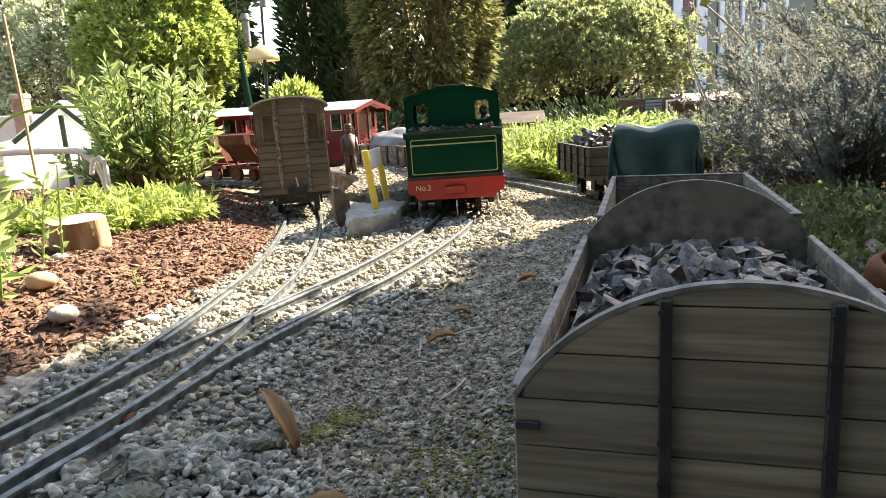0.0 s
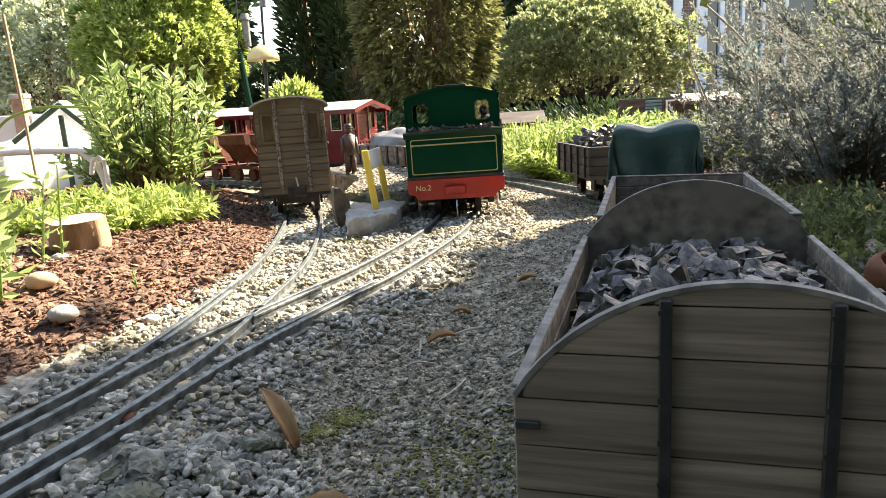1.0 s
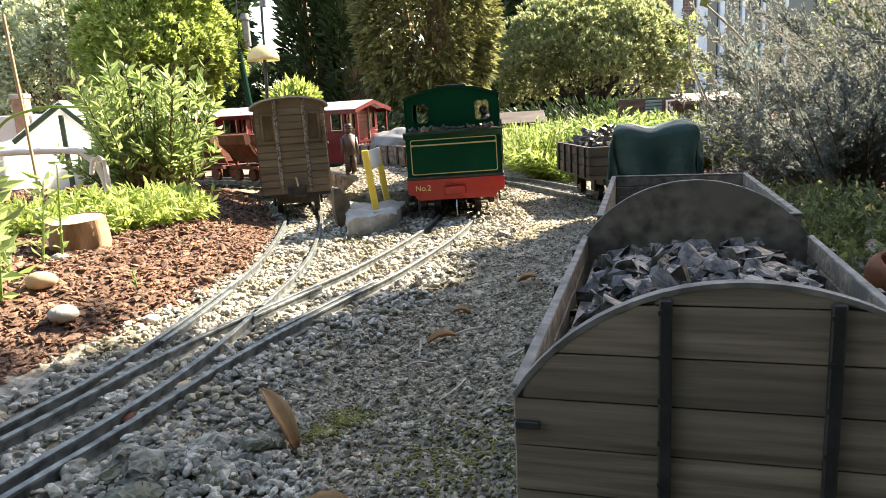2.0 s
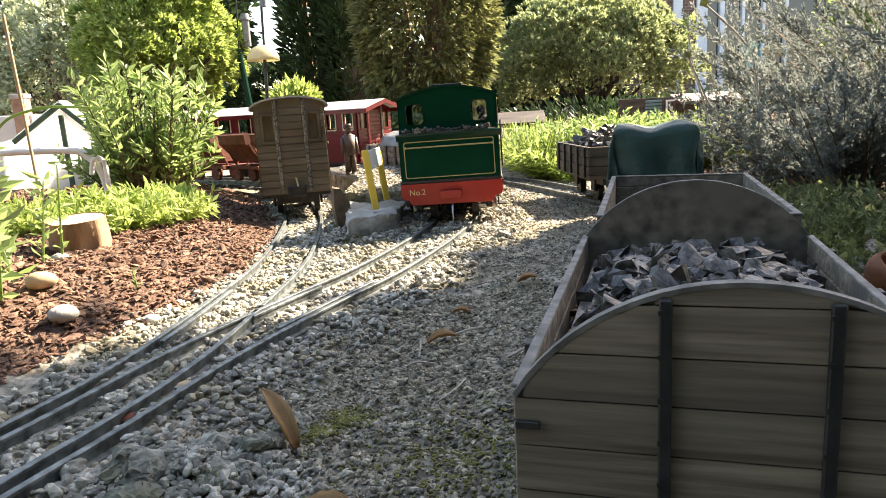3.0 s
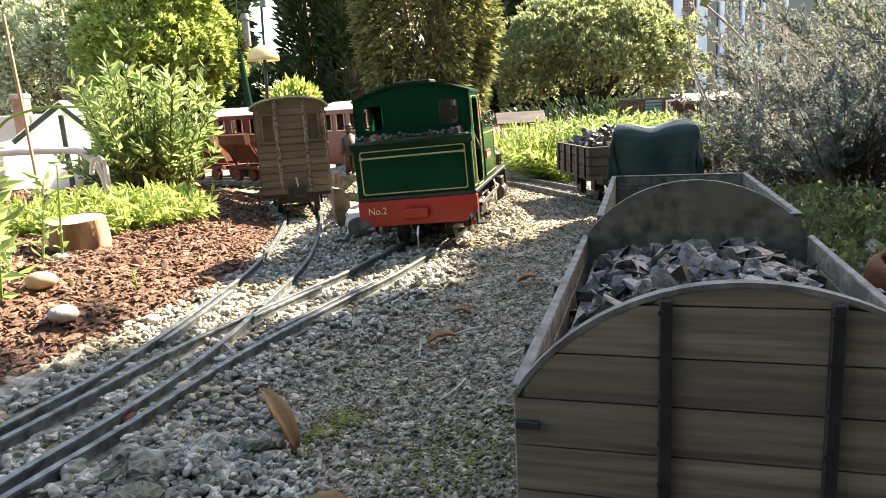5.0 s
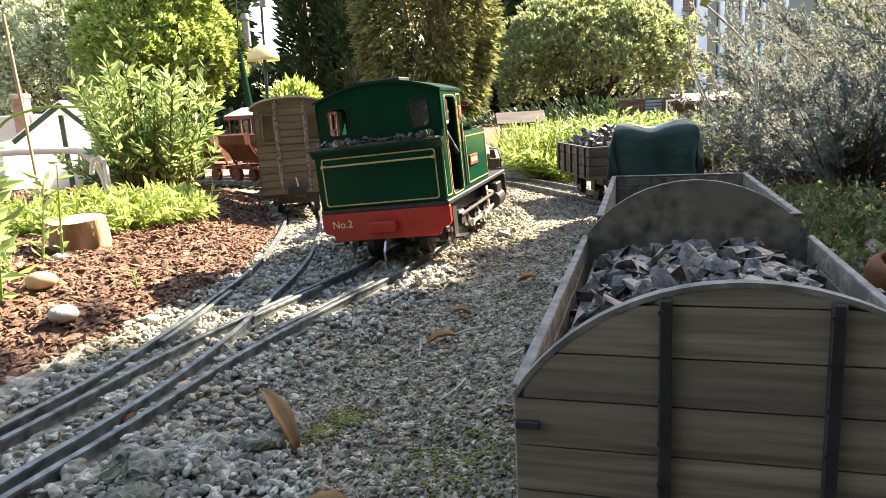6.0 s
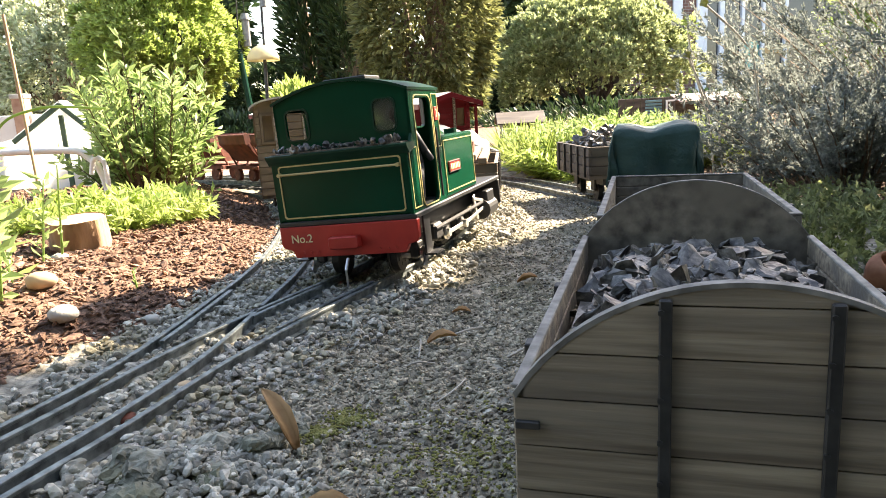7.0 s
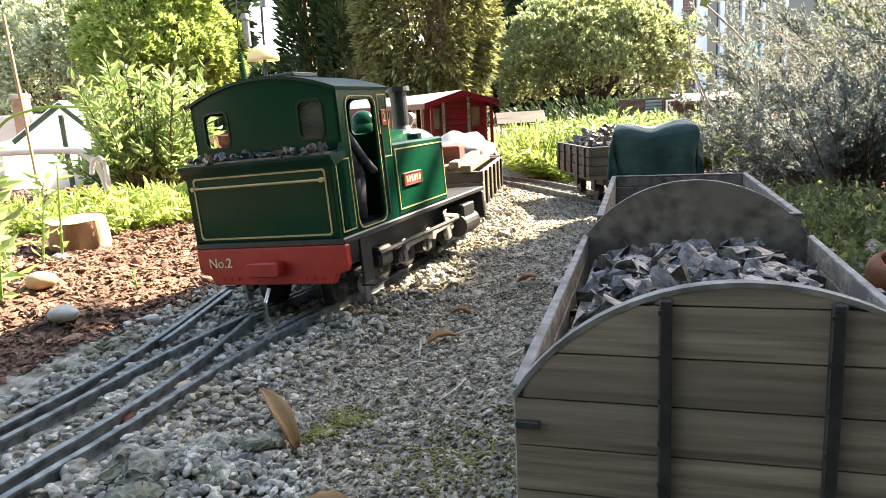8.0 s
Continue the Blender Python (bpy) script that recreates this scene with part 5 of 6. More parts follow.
M["framegreen"] = mat("faded_green_paint", (0.045, 0.10, 0.065), (0.09, 0.16, 0.11), 40, 0.6, bump=0.2, bump_dist=0.0005)


def white_hut():
    e = thing("model_greenhouse", "white translucent model greenhouse with dark green frame", "greenhouse", Matrix.Translation((-0.735, 1.35, -0.01)))
    wall = panel_with_holes([(-0.10, 0.0), (0.10, 0.0), (0.10, 0.118), (0.035, 0.185), (-0.052, 0.130), (-0.10, 0.118)], [rounded(0.055, 0.05, 0.090, 0.095, 0.002, 1)], 0.004)
    part("gable_wall", wall, M["poly"], e, "white translucent gable sheet")
    part("side_wall", box((0.004, 0.16, 0.12), (-0.098, 0.084, 0.06)), M["poly"], e)
    for x, y in ((0.096, 0.164), (-0.096, 0.164)):
        part("frame_post", box((0.007, 0.007, 0.12), (x, y, 0.06)), M["framegreen"], e)
    part("corner_post", box((0.009, 0.005, 0.165), (0.028, -0.0035, 0.082), 0.0008, None, (0, -1, 0)), M["framegreen"], e, "dark green post")
    for x0, z0, x1, z1 in ((-0.062, 0.125, 0.034, 0.189), (0.034, 0.189, 0.112, 0.116)):
        a = math.degrees(math.atan2(z1 - z0, x1 - x0))
        L_ = math.hypot(x1 - x0, z1 - z0)
        part("roof_slope", box((L_ + 0.004, 0.034, 0.004), ((x0 + x1) / 2, 0.0, (z0 + z1) / 2), 0.0008, None, (0, -a, 0)), M["poly"], e, "white roof sheet")
        part("barge_board", box((L_ + 0.002, 0.004, 0.009), ((x0 + x1) / 2, -0.017, (z0 + z1) / 2 - 0.006), 0.0006, None, (0, -a, 0)), M["framegreen"], e, "dark green barge board")
    fr = ring([(0.053, 0.048), (0.092, 0.048), (0.092, 0.097), (0.053, 0.097)], 0.004, -0.003)
    part("window_frame", fr, M["framegreen"], e)


white_hut()
BRICK = mat("brick", (0.30, 0.17, 0.12), (0.45, 0.30, 0.22), 40, 0.9, bump=0.5, vary=0.25, bump_dist=0.002)


def brick_chimney():
    e = thing("model_chimney", "pale brick model chimney with a terracotta pot", "chimney", Matrix.Translation((-0.925, 1.6, 0.0)))
    part("house_body", box((0.16, 0.16, 0.17), (-0.06, 0.08, 0.080), 0.002), M["white"], e)
    part("stack", box((0.028, 0.028, 0.205), (0, 0, 0.1005), 0.001), BRICK, e)
    part("course", box((0.032, 0.032, 0.010), (0, 0, 0.205), 0.001), M["concrete"], e, "pale mortar band")
    part("pot", rod(0.006, (0, 0, 0.209), (0, 0, 0.226), 14, None, 0.005), M["rust"], e, "terracotta pot")


brick_chimney()


def tube(name, label, category, pts, r, material, steps=40):
    p = bez(pts, steps)
    cu = bpy.data.curves.new(name, "CURVE")
    cu.dimensions, cu.bevel_depth, cu.bevel_resolution, cu.use_fill_caps = "3D", r, 3, True
    sp = cu.splines.new("POLY")
    sp.points.add(len(p) - 1)
    for q, c in zip(sp.points, p):
        q.co = (*c, 1)
    tmp = bpy.data.objects.new("tmp", cu)
    scene.collection.objects.link(tmp)
    me = bpy.data.meshes.new_from_object(tmp.evaluated_get(bpy.context.evaluated_depsgraph_get()))
    bpy.data.objects.remove(tmp)
    me.materials.clear()
    me.materials.append(material)
    return tagged(new(name, me), label, category)


tube("white_pipe", "white plastic pipe bent down into the bed", "pipe", [(-0.80, 1.05, 0.094), (-0.64, 1.05, 0.098), (-0.545, 1.05, 0.096), (-0.522, 1.05, 0.086), (-0.508, 1.05, 0.068), (-0.500, 1.05, 0.04), (-0.498, 1.05, 0.0)], 0.0052, M["white"])
tube("white_pipe", "short white looped pipe end", "pipe", [(-0.515, 1.04, 0.06), (-0.510, 1.04, 0.080), (-0.500, 1.04, 0.083), (-0.493, 1.04, 0.07), (-0.492, 1.04, 0.02), (-0.492, 1.04, -0.005)], 0.0035, M["white"])
tube("bamboo_cane", "thin orange brown garden cane", "cane", [(-0.515, 0.9, 0.0), (-0.519, 0.9, 0.137), (-0.524, 0.9, 0.27)], 0.002, M["logend"])
tube("bare_stem", "thin pale green trailing stem", "stem", [(-0.50, 0.75, 0.0), (-0.47, 0.75, 0.12), (-0.42, 0.75, 0.150), (-0.345, 0.75, 0.147)], 0.0014, M["fresh"])
for pts_ in ([(0.436, 1.1, 0.0), (0.425, 1.1, 0.09), (0.400, 1.1, 0.17), (0.389, 1.1, 0.240)], [(0.442, 1.08, 0.0), (0.430, 1.08, 0.08), (0.383, 1.08, 0.188)], [(0.47, 1.0, 0.0), (0.45, 1.0, 0.16), (0.43, 1.0, 0.20), (0.377, 1.0, 0.250)]):
    tube("dry_stalk", "tall thin flower stalk with dry head", "stalk", pts_, 0.0016, M["twig"])
    q_ = pts_[-1]
    h_ = tagged(part("flower_head", lump(0.006, 3, 2, 0.9, 0.5), M["brownleaf"]), "dry brown flower head on its stalk", "flower")
    h_.location = q_
fl_ = thing("yellow_flower", "yellow green flower on a tall stalk", "flower", Matrix.Translation((0.392, 1.09, 0.232)))
pf_ = np.random.default_rng(9).normal(0, 0.004, (60, 3))
leaves("petals", pf_, pf_ * 200, 0.010, 0.005, M["lime"], fl_)


def feeder_pole():
    e = thing("bird_feeder", "cream domed bird feeder on a thin black pole", "bird feeder", Matrix.Translation((-1.30, 5.5, 0.0)))
    part("pole", rod(0.014, (0, 0, 0), (0.025, 0, 0.64), 10), M["black"], e)
    part("pole", rod(0.010, (0.025, 0, 0.64), (0.05, 0, 1.40), 10), M["black"], e)
    b = bmesh.new()
    bmesh.ops.create_uvsphere(b, u_segments=28, v_segments=14, radius=0.128)
    bmesh.ops.delete(b, geom=[v for v in b.verts if v.co.z < -0.001], context="VERTS")
    b.transform(Matrix.Translation((0.010, 0, 0.558)) @ Matrix.Diagonal((0.96, 0.96, 0.92, 1)))
    part("dome", b, M["domecream"], e, "translucent cream dome", True).modifiers.new("thick", "SOLIDIFY").thickness = 0.004
    part("seed_tube", merge(rod(0.026, (0.05, 0, 0.95), (0.05, 0, 1.12), 14), rod(0.034, (0.05, 0, 1.12), (0.05, 0, 1.14), 14, None, 0.02)), M["sheet"], e, "grey seed tube")


feeder_pole()
e_ = thing("lamp_post", "dark green grey post with a hanging feeder", "post", Matrix.Translation((-1.60, 6.0, 0.0)))
part("post", rod(0.030, (0.06, 0, 0), (0.0, 0, 0.70), 14, None, 0.022), M["darkgreen"], e_)
part("arm", merge(rod(0.006, (0, 0, 0.69), (0.02, 0, 1.10), 8), rod(0.006, (0.02, 0, 1.10), (0.135, 0, 1.10), 8)), M["black"], e_)
part("hook", rod(0.004, (0.075, 0, 0.98), (0.075, 0, 1.10), 6), M["black"], e_)
part("bottle_feeder", merge(rod(0.032, (0.075, 0, 0.72), (0.075, 0, 0.93), 14), rod(0.044, (0.075, 0, 0.93), (0.075, 0, 0.98), 14, None, 0.03)), M["sheet"], e_, "pale plastic bottle feeder")


def model_hut():
    e = thing("model_hut", "grey model hut with sagging felt roof", "model hut", Matrix.Translation((0.225, 1.9, -0.005)))
    part("hut_wall", box((0.10, 0.09, 0.085), (0, 0, 0.042), 0.001), M["darkwood"], e)
    for k in (-1, 1):
        part("roof_slope", box((0.13, 0.062, 0.004), (0, k * 0.026, 0.098), 0.001, None, (-k * 28, 0, 0)), M["darkwood"], e)


model_hut()


def station():
    e = thing("model_station", "dark model station with pale pink tiled canopy", "model station", Matrix.Translation((0.845, 2.2, -0.01)))
    part("back_wall", box((0.17, 0.006, 0.125), (0, 0.045, 0.062)), M["darkwood"], e)
    for x in (-0.078, -0.02, 0.035, 0.078):
        part("post", box((0.007, 0.007, 0.118), (x, -0.035, 0.059), 0.0006), M["darkwood"], e)
    tile = mat("pink_tile", (0.50, 0.36, 0.30), (0.66, 0.52, 0.46), 60, 0.8, bump=0.3, vary=0.15, bump_dist=0.001)
    for j in range(3):
        for i in range(13):
            part("tile", box((0.0145, 0.036, 0.004), (-0.096 + 0.0155 * i, -0.044 + 0.032 * j, 0.1225 + 0.0075 * j), 0.001, None, (12, 0, 0)), tile, e)
    part("fascia", box((0.20, 0.004, 0.008), (0, -0.064, 0.114)), M["darkwood"], e)
    part("fire_box", box((0.04, 0.02, 0.03), (-0.03, 0.02, 0.06), 0.002), M["rust"], e, "red brick red box")
    f = thing("model_fence", "brown board fence with teal slatted shutter", "fence", Matrix.Translation((0.80, 2.6, -0.01)))
    for i in range(9):
        part("board", box((0.026, 0.006, 0.135), (-0.115 + 0.028 * i, 0, 0.068), 0.001), M["darkwood"], f)
    teal = mat("teal_paint", (0.10, 0.22, 0.25), (0.16, 0.30, 0.33), 40, 0.5)
    for i in range(6):
        part("slat", box((0.06, 0.004, 0.008), (0.0, -0.006, 0.065 + 0.0115 * i), 0.0006, None, (25, 0, 0)), teal, f, "teal slat")
    part("frame", ring([(0.045, 0.055), (0.09, 0.055), (0.09, 0.125), (0.045, 0.125)], 0.006, -0.008), M["white"], f)


station()


def pot():
    e = thing("terracotta_pot", "rounded terracotta pot lying in the weeds", "pot", Matrix.Translation((0.292, 0.455, -0.004)) @ pose(0, 0, 0, 35, 20, 0) @ Matrix.Scale(0.40, 4))
    prof = [(0.0, 0.0), (0.022, 0.0), (0.032, 0.02), (0.034, 0.034), (0.030, 0.048), (0.026, 0.050), (0.027, 0.034), (0.0, 0.010)]
    bm = bmesh.new()
    vs = [bm.verts.new((r, 0, z)) for r, z in prof]
    for a, c in zip(vs, vs[1:]):
        bm.edges.new((a, c))
    bmesh.ops.spin(bm, geom=bm.verts[:] + bm.edges[:], cent=(0, 0, 0), axis=(0, 0, 1), angle=2 * math.pi, steps=28)
    part("body", bm, mat("terracotta", (0.28, 0.11, 0.06), (0.40, 0.18, 0.10), 60, 0.85, bump=0.3, bump_dist=0.001), e, "", True)


pot()


# ---- the house at the end of the garden ----
def brick_material():
    m = mat("house_brick", (0.10, 0.055, 0.045), (0.17, 0.10, 0.08), 8, 0.9)
    n, l = m.node_tree.nodes, m.node_tree.links
    bt = n.new("ShaderNodeTexBrick")
    bt.inputs["Scale"].default_value = 4.6
    bt.inputs["Color1"].default_value, bt.inputs["Color2"].default_value = (0.13, 0.065, 0.05, 1), (0.20, 0.11, 0.085, 1)
    bt.inputs["Mortar"].default_value = (0.30, 0.28, 0.25, 1)
    bt.inputs["Mortar Size"].default_value = 0.018
    mp = n.new("ShaderNodeMapping")
    mp.inputs["Rotation"].default_value = (radians(90), 0, 0)
    l.new(n["Texture Coordinate"].outputs["Object"], mp.inputs["Vector"])
    l.new(mp.outputs[0], bt.inputs["Vector"])
    l.new(bt.outputs["Color"], n["Principled BSDF"].inputs["Base Color"])
    return m


def house():
    HY = 13.0
    e = thing("house", "dark brick house with white framed windows and patio door", "house", Matrix.Translation((0, HY, 0)))
    bk = brick_material()
    holes = [[(1.0, 0.9), (2.6, 0.9), (2.6, 2.3), (1.0, 2.3)], [(3.30, 0.9), (4.10, 0.9), (4.10, 2.3), (3.30, 2.3)], [(4.88, 0.12), (8.2, 0.12), (8.2, 2.35), (4.88, 2.35)]]
    part("wall", panel_with_holes([(0.4, -0.2), (12.0, -0.2), (12.0, 5.0), (0.4, 5.0)], holes, 0.28), bk, e, "dark brown brick wall")
    part("wall", box((0.28, 6.0, 5.2), (0.26, 3.0, 2.4)), bk, e)
    part("roof", box((12.4, 6.6, 0.15), (6.2, 3.0, 5.1)), M["roofgrey"], e)
    gl = mat("window_glass", (0.02, 0.022, 0.025), (0.035, 0.035, 0.04), 3, 0.06, spec=0.8)
    wp = mat("white_frame_paint", (0.62, 0.66, 0.70), (0.72, 0.75, 0.78), 12, 0.4)
    for x0, x1, z0, z1, bars in ((1.0, 2.6, 0.9, 2.3, (1.5, 2.05)), (3.30, 4.10, 0.9, 2.3, (3.72,)), (4.88, 8.2, 0.12, 2.35, (5.24, 5.62, 5.99, 6.4))):
        w = part("window", ring([(x0, z0), (x1, z0), (x1, z1), (x0, z1)], 0.09, 0.12), wp, e, "white window frame")
        for x in bars:
            part("mullion", box((0.09 if x in (4.88, 5.24) else 0.06, 0.10, z1 - z0 - 0.1), (x, 0.05, (z0 + z1) / 2), 0.01), wp, w)
        pb = [x0, *bars, x1]
        for a, c in zip(pb, pb[1:]):
            part("pane", box((c - a - 0.06, 0.012, z1 - z0 - 0.1), ((a + c) / 2, 0.085, (z0 + z1) / 2)), gl, w, "dark reflecting glass")
    part("corner_trim", box((0.17, 0.06, 4.6), (4.42, -0.03, 2.2), 0.01), wp, e, "white upright post")
    part("corner_trim", box((0.15, 0.06, 4.6), (4.83, -0.035, 2.2), 0.01), wp, e)
    for z, c in ((0.55, (0.45, 0.30, 0.12)), (0.85, (0.40, 0.27, 0.12))):
        part("shelf", box((0.55, 0.05, 0.12), (6.25, 0.065, z), 0.01), mat("pine_shelf", c, c, 10, 0.6), e, "pine furniture behind the glass")
    part("towel", box((0.28, 0.03, 0.55), (5.80, 0.068, 0.75), 0.02), mat("turquoise_cloth", (0.10, 0.35, 0.32), (0.14, 0.42, 0.38), 20, 0.9), e, "turquoise cloth behind the glass")


house()


# ---- loose stones, chips and litter ----
def scatter(name, label, category, pts, sizes, material, variants, seed, flat=0.75, parent=None, sub=1, longer=1.0):
    """Many small stones joined in one mesh: copies of a few lumps, each turned and sized by itself."""
    r = np.random.default_rng(seed)
    base = []
    for k in range(variants):
        b = lump(1.0, seed * 17 + k, sub, 1.0, 0.36)
        bmesh.ops.triangulate(b, faces=b.faces[:])
        b.verts.index_update()
        base.append((np.array([v.co[:] for v in b.verts]), np.array([[v.index for v in f.verts] for f in b.faces])))
        b.free()
    V, F, o = [], [], 0
    for k in range(variants):
        sel = np.arange(k, len(pts), variants)
        n = len(sel)
        if not n:
            continue
        v, f = base[k]
        q = r.normal(0, 1, (n, 4))
        q /= np.linalg.norm(q, axis=1)[:, None]
        w, x, y, z = q.T
        R = np.stack([1 - 2 * (y * y + z * z), 2 * (x * y - z * w), 2 * (x * z + y * w), 2 * (x * y + z * w), 1 - 2 * (x * x + z * z), 2 * (y * z - x * w),
                      2 * (x * z - y * w), 2 * (y * z + x * w), 1 - 2 * (x * x + y * y)], 1).reshape(n, 3, 3)
        sc = np.stack([longer * r.uniform(0.8, 1.3, n), r.uniform(0.7, 1.1, n), r.uniform(0.6, 0.9, n)], 1) * sizes[sel][:, None]
        vv = np.einsum("nij,nkj->nki", R, v[None] * sc[:, None, :])
        vv[:, :, 2] *= flat
        vv += pts[sel][:, None, :]
        V.append(vv.reshape(-1, 3))
        F.append((f[None] + (np.arange(n) * len(v))[:, None, None] + o).reshape(-1, 3))
        o += n * len(v)
    ob = soup(name, np.concatenate(V), np.concatenate(F), material, parent)
    return tagged(ob, label, category, kind="stuff")


def near_rail(x, y, clear=0.0045):
    """True where a stone would stand on a rail."""
    for ln in (MAIN, SIDE, YARD):
        d = np.linalg.norm(ln.p - np.array((x, y)), axis=1).min()
        if abs(d - G) < clear:
            return True
    return False


def ballast_points(n, seed, x0, x1, y0, y1, reach):
    r = np.random.default_rng(seed)
    out = []
    while len(out) < n:
        x, y = r.uniform(x0, x1), r.uniform(y0, y1)
        d = min(np.linalg.norm(MAIN.p[::4] - (x, y), axis=1).min(), np.linalg.norm(SIDE.p[::4] - (x, y), axis=1).min() + 0.012)
        if d > reach * r.uniform(0.45, 1.0) or soil_z(x, y)[1] > (0.75 if y < 0.5 else 0.12) or near_rail(x, y):
            continue
        inside = d < G
        out.append((x, y, ground_z(x, y) + (0.0005 if inside else 0.0016)))
    return np.array(out)


bp_ = ballast_points(14000, 3, -0.36, 0.20, 0.16, 1.15, 0.085)
bs_ = np.random.default_rng(4).uniform(0.0, 1.0, len(bp_)) ** 1.6 * 0.0022 + 0.0011 * (1 + 0.5 * (np.random.default_rng(5).uniform(0, 1, len(bp_)) > 0.9))
bp_[:, 2] += np.random.default_rng(6).uniform(-0.0012, 0.0022, len(bp_)) * (bp_[:, 0] > -0.16)
near_ = (bp_[:, 1] < 0.42) & (bp_[:, 0] > -0.14)
idx_ = np.where(near_)[0][:290]
STONES = [lump_mesh("stone", 1.0, 90 + k, mat("single_stone", (0.17, 0.16, 0.14), (0.45, 0.43, 0.385), 3, 0.9, bump=0.4, bump_scale=9, vary=0.35, bump_dist=0.05) if k == 0 else bpy.data.materials["single_stone"], 2, 0.7, 0.3) for k in range(8)]
r_ = random.Random(2)
for j_ in idx_:
    o_ = new("stone", STONES[j_ % 8])
    o_.parent = ground
    s_ = bs_[j_] * 0.85
    o_.matrix_basis = Matrix.LocRotScale(bp_[j_], Euler((r_.uniform(-0.4, 0.4), r_.uniform(-0.4, 0.4), r_.uniform(0, 6.3))), (s_, s_ * r_.uniform(0.75, 1.1), s_ * r_.uniform(0.8, 1.1)))
keep_ = np.ones(len(bp_), bool)
keep_[idx_] = False
scatter("ballast", "loose pale grey ballast stones round the rails", "ballast", bp_[keep_], bs_[keep_], M["stone"], 9, 3, 0.8, None, 2)


def field(n, seed, x0, x1, y0, y1, test, lift):
    r = np.random.default_rng(seed)
    p = np.stack([r.uniform(x0, x1, n), r.uniform(y0, y1, n)], 1)
    return np.array([(x, y, ground_z(x, y) + lift) for x, y in p if test(x, y)])


gp_ = field(20000, 6, -0.25, 0.22, 0.17, 1.3, lambda x, y: soil_z(x, y)[1] < 0.2 and not near_rail(x, y, 0.003) and noise.noise((x * 14, y * 14, 3)) > -0.25, 0.0004)
scatter("grit", "fine grey grit scattered on the path", "grit", gp_, np.random.default_rng(7).uniform(0.0004, 0.0017, len(gp_)), M["stone"], 6, 5, 0.8, None, 1)
kp_ = np.concatenate([field(26000, 16, -0.20, 0.24, 0.17, 1.25, lambda x, y: soil_z(x, y)[1] < 0.2 and not near_rail(x, y, 0.003), 0.0002),
                      field(20000, 26, -0.12, 0.12, 0.17, 0.50, lambda x, y: not near_rail(x, y, 0.003), 0.0002)])
scatter("crumbs", "brown earth crumbs trodden into the path", "crumbs", kp_, np.random.default_rng(17).uniform(0.0006, 0.0019, len(kp_)), M["crumb"], 6, 15, 0.8, None, 1, 1.2)
pp_ = np.array([(x, y, 0.0275) for x, y in np.random.default_rng(18).uniform((-0.19, 0.89), (-0.03, 1.36), (2600, 2)) if -0.125 - max(0, y - 1.1) * 0.3 < x < -0.042 - max(0, y - 1.2) * 0.35])
scatter("platform_grit", "pale grit scattered over the platform", "grit", pp_, np.random.default_rng(20).uniform(0.0008, 0.0030, len(pp_)), M["stone"], 6, 21, 0.7)
cp_ = field(46000, 8, -0.75, -0.17, 0.25, 1.3, lambda x, y: soil_z(x, y)[1] > 0.07, 0.0012)
scatter("bark_chips", "brown bark chips and crumbs of soil on the bed", "bark chips", cp_, np.random.default_rng(9).uniform(0.0005, 0.0023, len(cp_)) * (1 + 1.2 * (np.random.default_rng(19).uniform(0, 1, len(cp_)) > 0.95)), M["chip"], 7, 6, 0.6, None, 1, 1.8)
for x_, y_, s_, c_ in ((-0.250, 0.440, 0.010, "white"), (-0.205, 0.465, 0.006, "white"), (-0.290, 0.49, 0.011, "logend"), (-0.151, 0.302, 0.0045, "rust"), (-0.135, 0.335, 0.0045, "logend"), (-0.335, 0.60, 0.008, "concrete")):
    b_ = lump(s_, int(x_ * 1000), 2, 0.6, 0.15)
    o_ = tagged(part("pebble", b_, M["concrete"] if c_ == "white" else M[c_], None, "", True), {"white": "large pale pebble on the soil", "rust": "small reddish pebble between the rails"}.get(c_, "smooth tan pebble lying on the ground"), "pebble")
    o_.location = (x_, y_, ground_z(x_, y_) + s_ * 0.35)


M["clod"] = mat("caked_gravel", (0.085, 0.085, 0.062), (0.33, 0.33, 0.275), 120, 0.95, bump=0.9, bump_scale=300, c3=(0.16, 0.165, 0.11), bump_dist=0.002)


def clod(x, y, s, seed):
    b = lump(s, seed, 4, 0.6, 0.45)
    for v in b.verts:
        v.co += noise.noise_vector(v.co * 500) * s * 0.16 + noise.noise_vector(v.co * 1300) * s * 0.10
    o = tagged(part("gravel_clod", b, M["clod"], None, "", False), "rough clod of caked gravel and moss", "clod")
    o.location = (x, y, ground_z(x, y) + s * 0.32)


for k_, (x_, y_, s_) in enumerate([(-0.098, 0.250, 0.011), (-0.115, 0.238, 0.010), (-0.082, 0.262, 0.008), (-0.128, 0.255, 0.008), (-0.070, 0.285, 0.007)]):
    clod(x_, y_, s_ * 1.2, 200 + k_)
hr_ = np.random.default_rng(77)
hq_ = hr_.normal(0, 1, (1500, 2)) * np.array((0.024, 0.016)) + np.array((-0.100, 0.249))
hp_ = np.array([(x, y, ground_z(x, y) + 0.0095 * math.exp(-(((x + 0.100) / 0.024) ** 2 + ((y - 0.249) / 0.015) ** 2)) + 0.001) for x, y in hq_ if not near_rail(x, y)])
scatter("gravel_heap", "small heap of caked gravel beside the rail", "gravel", hp_, hr_.uniform(0.0, 1.0, len(hp_)) ** 2 * 0.0022 + 0.0007, M["stone"], 6, 33, 0.85, None, 2)


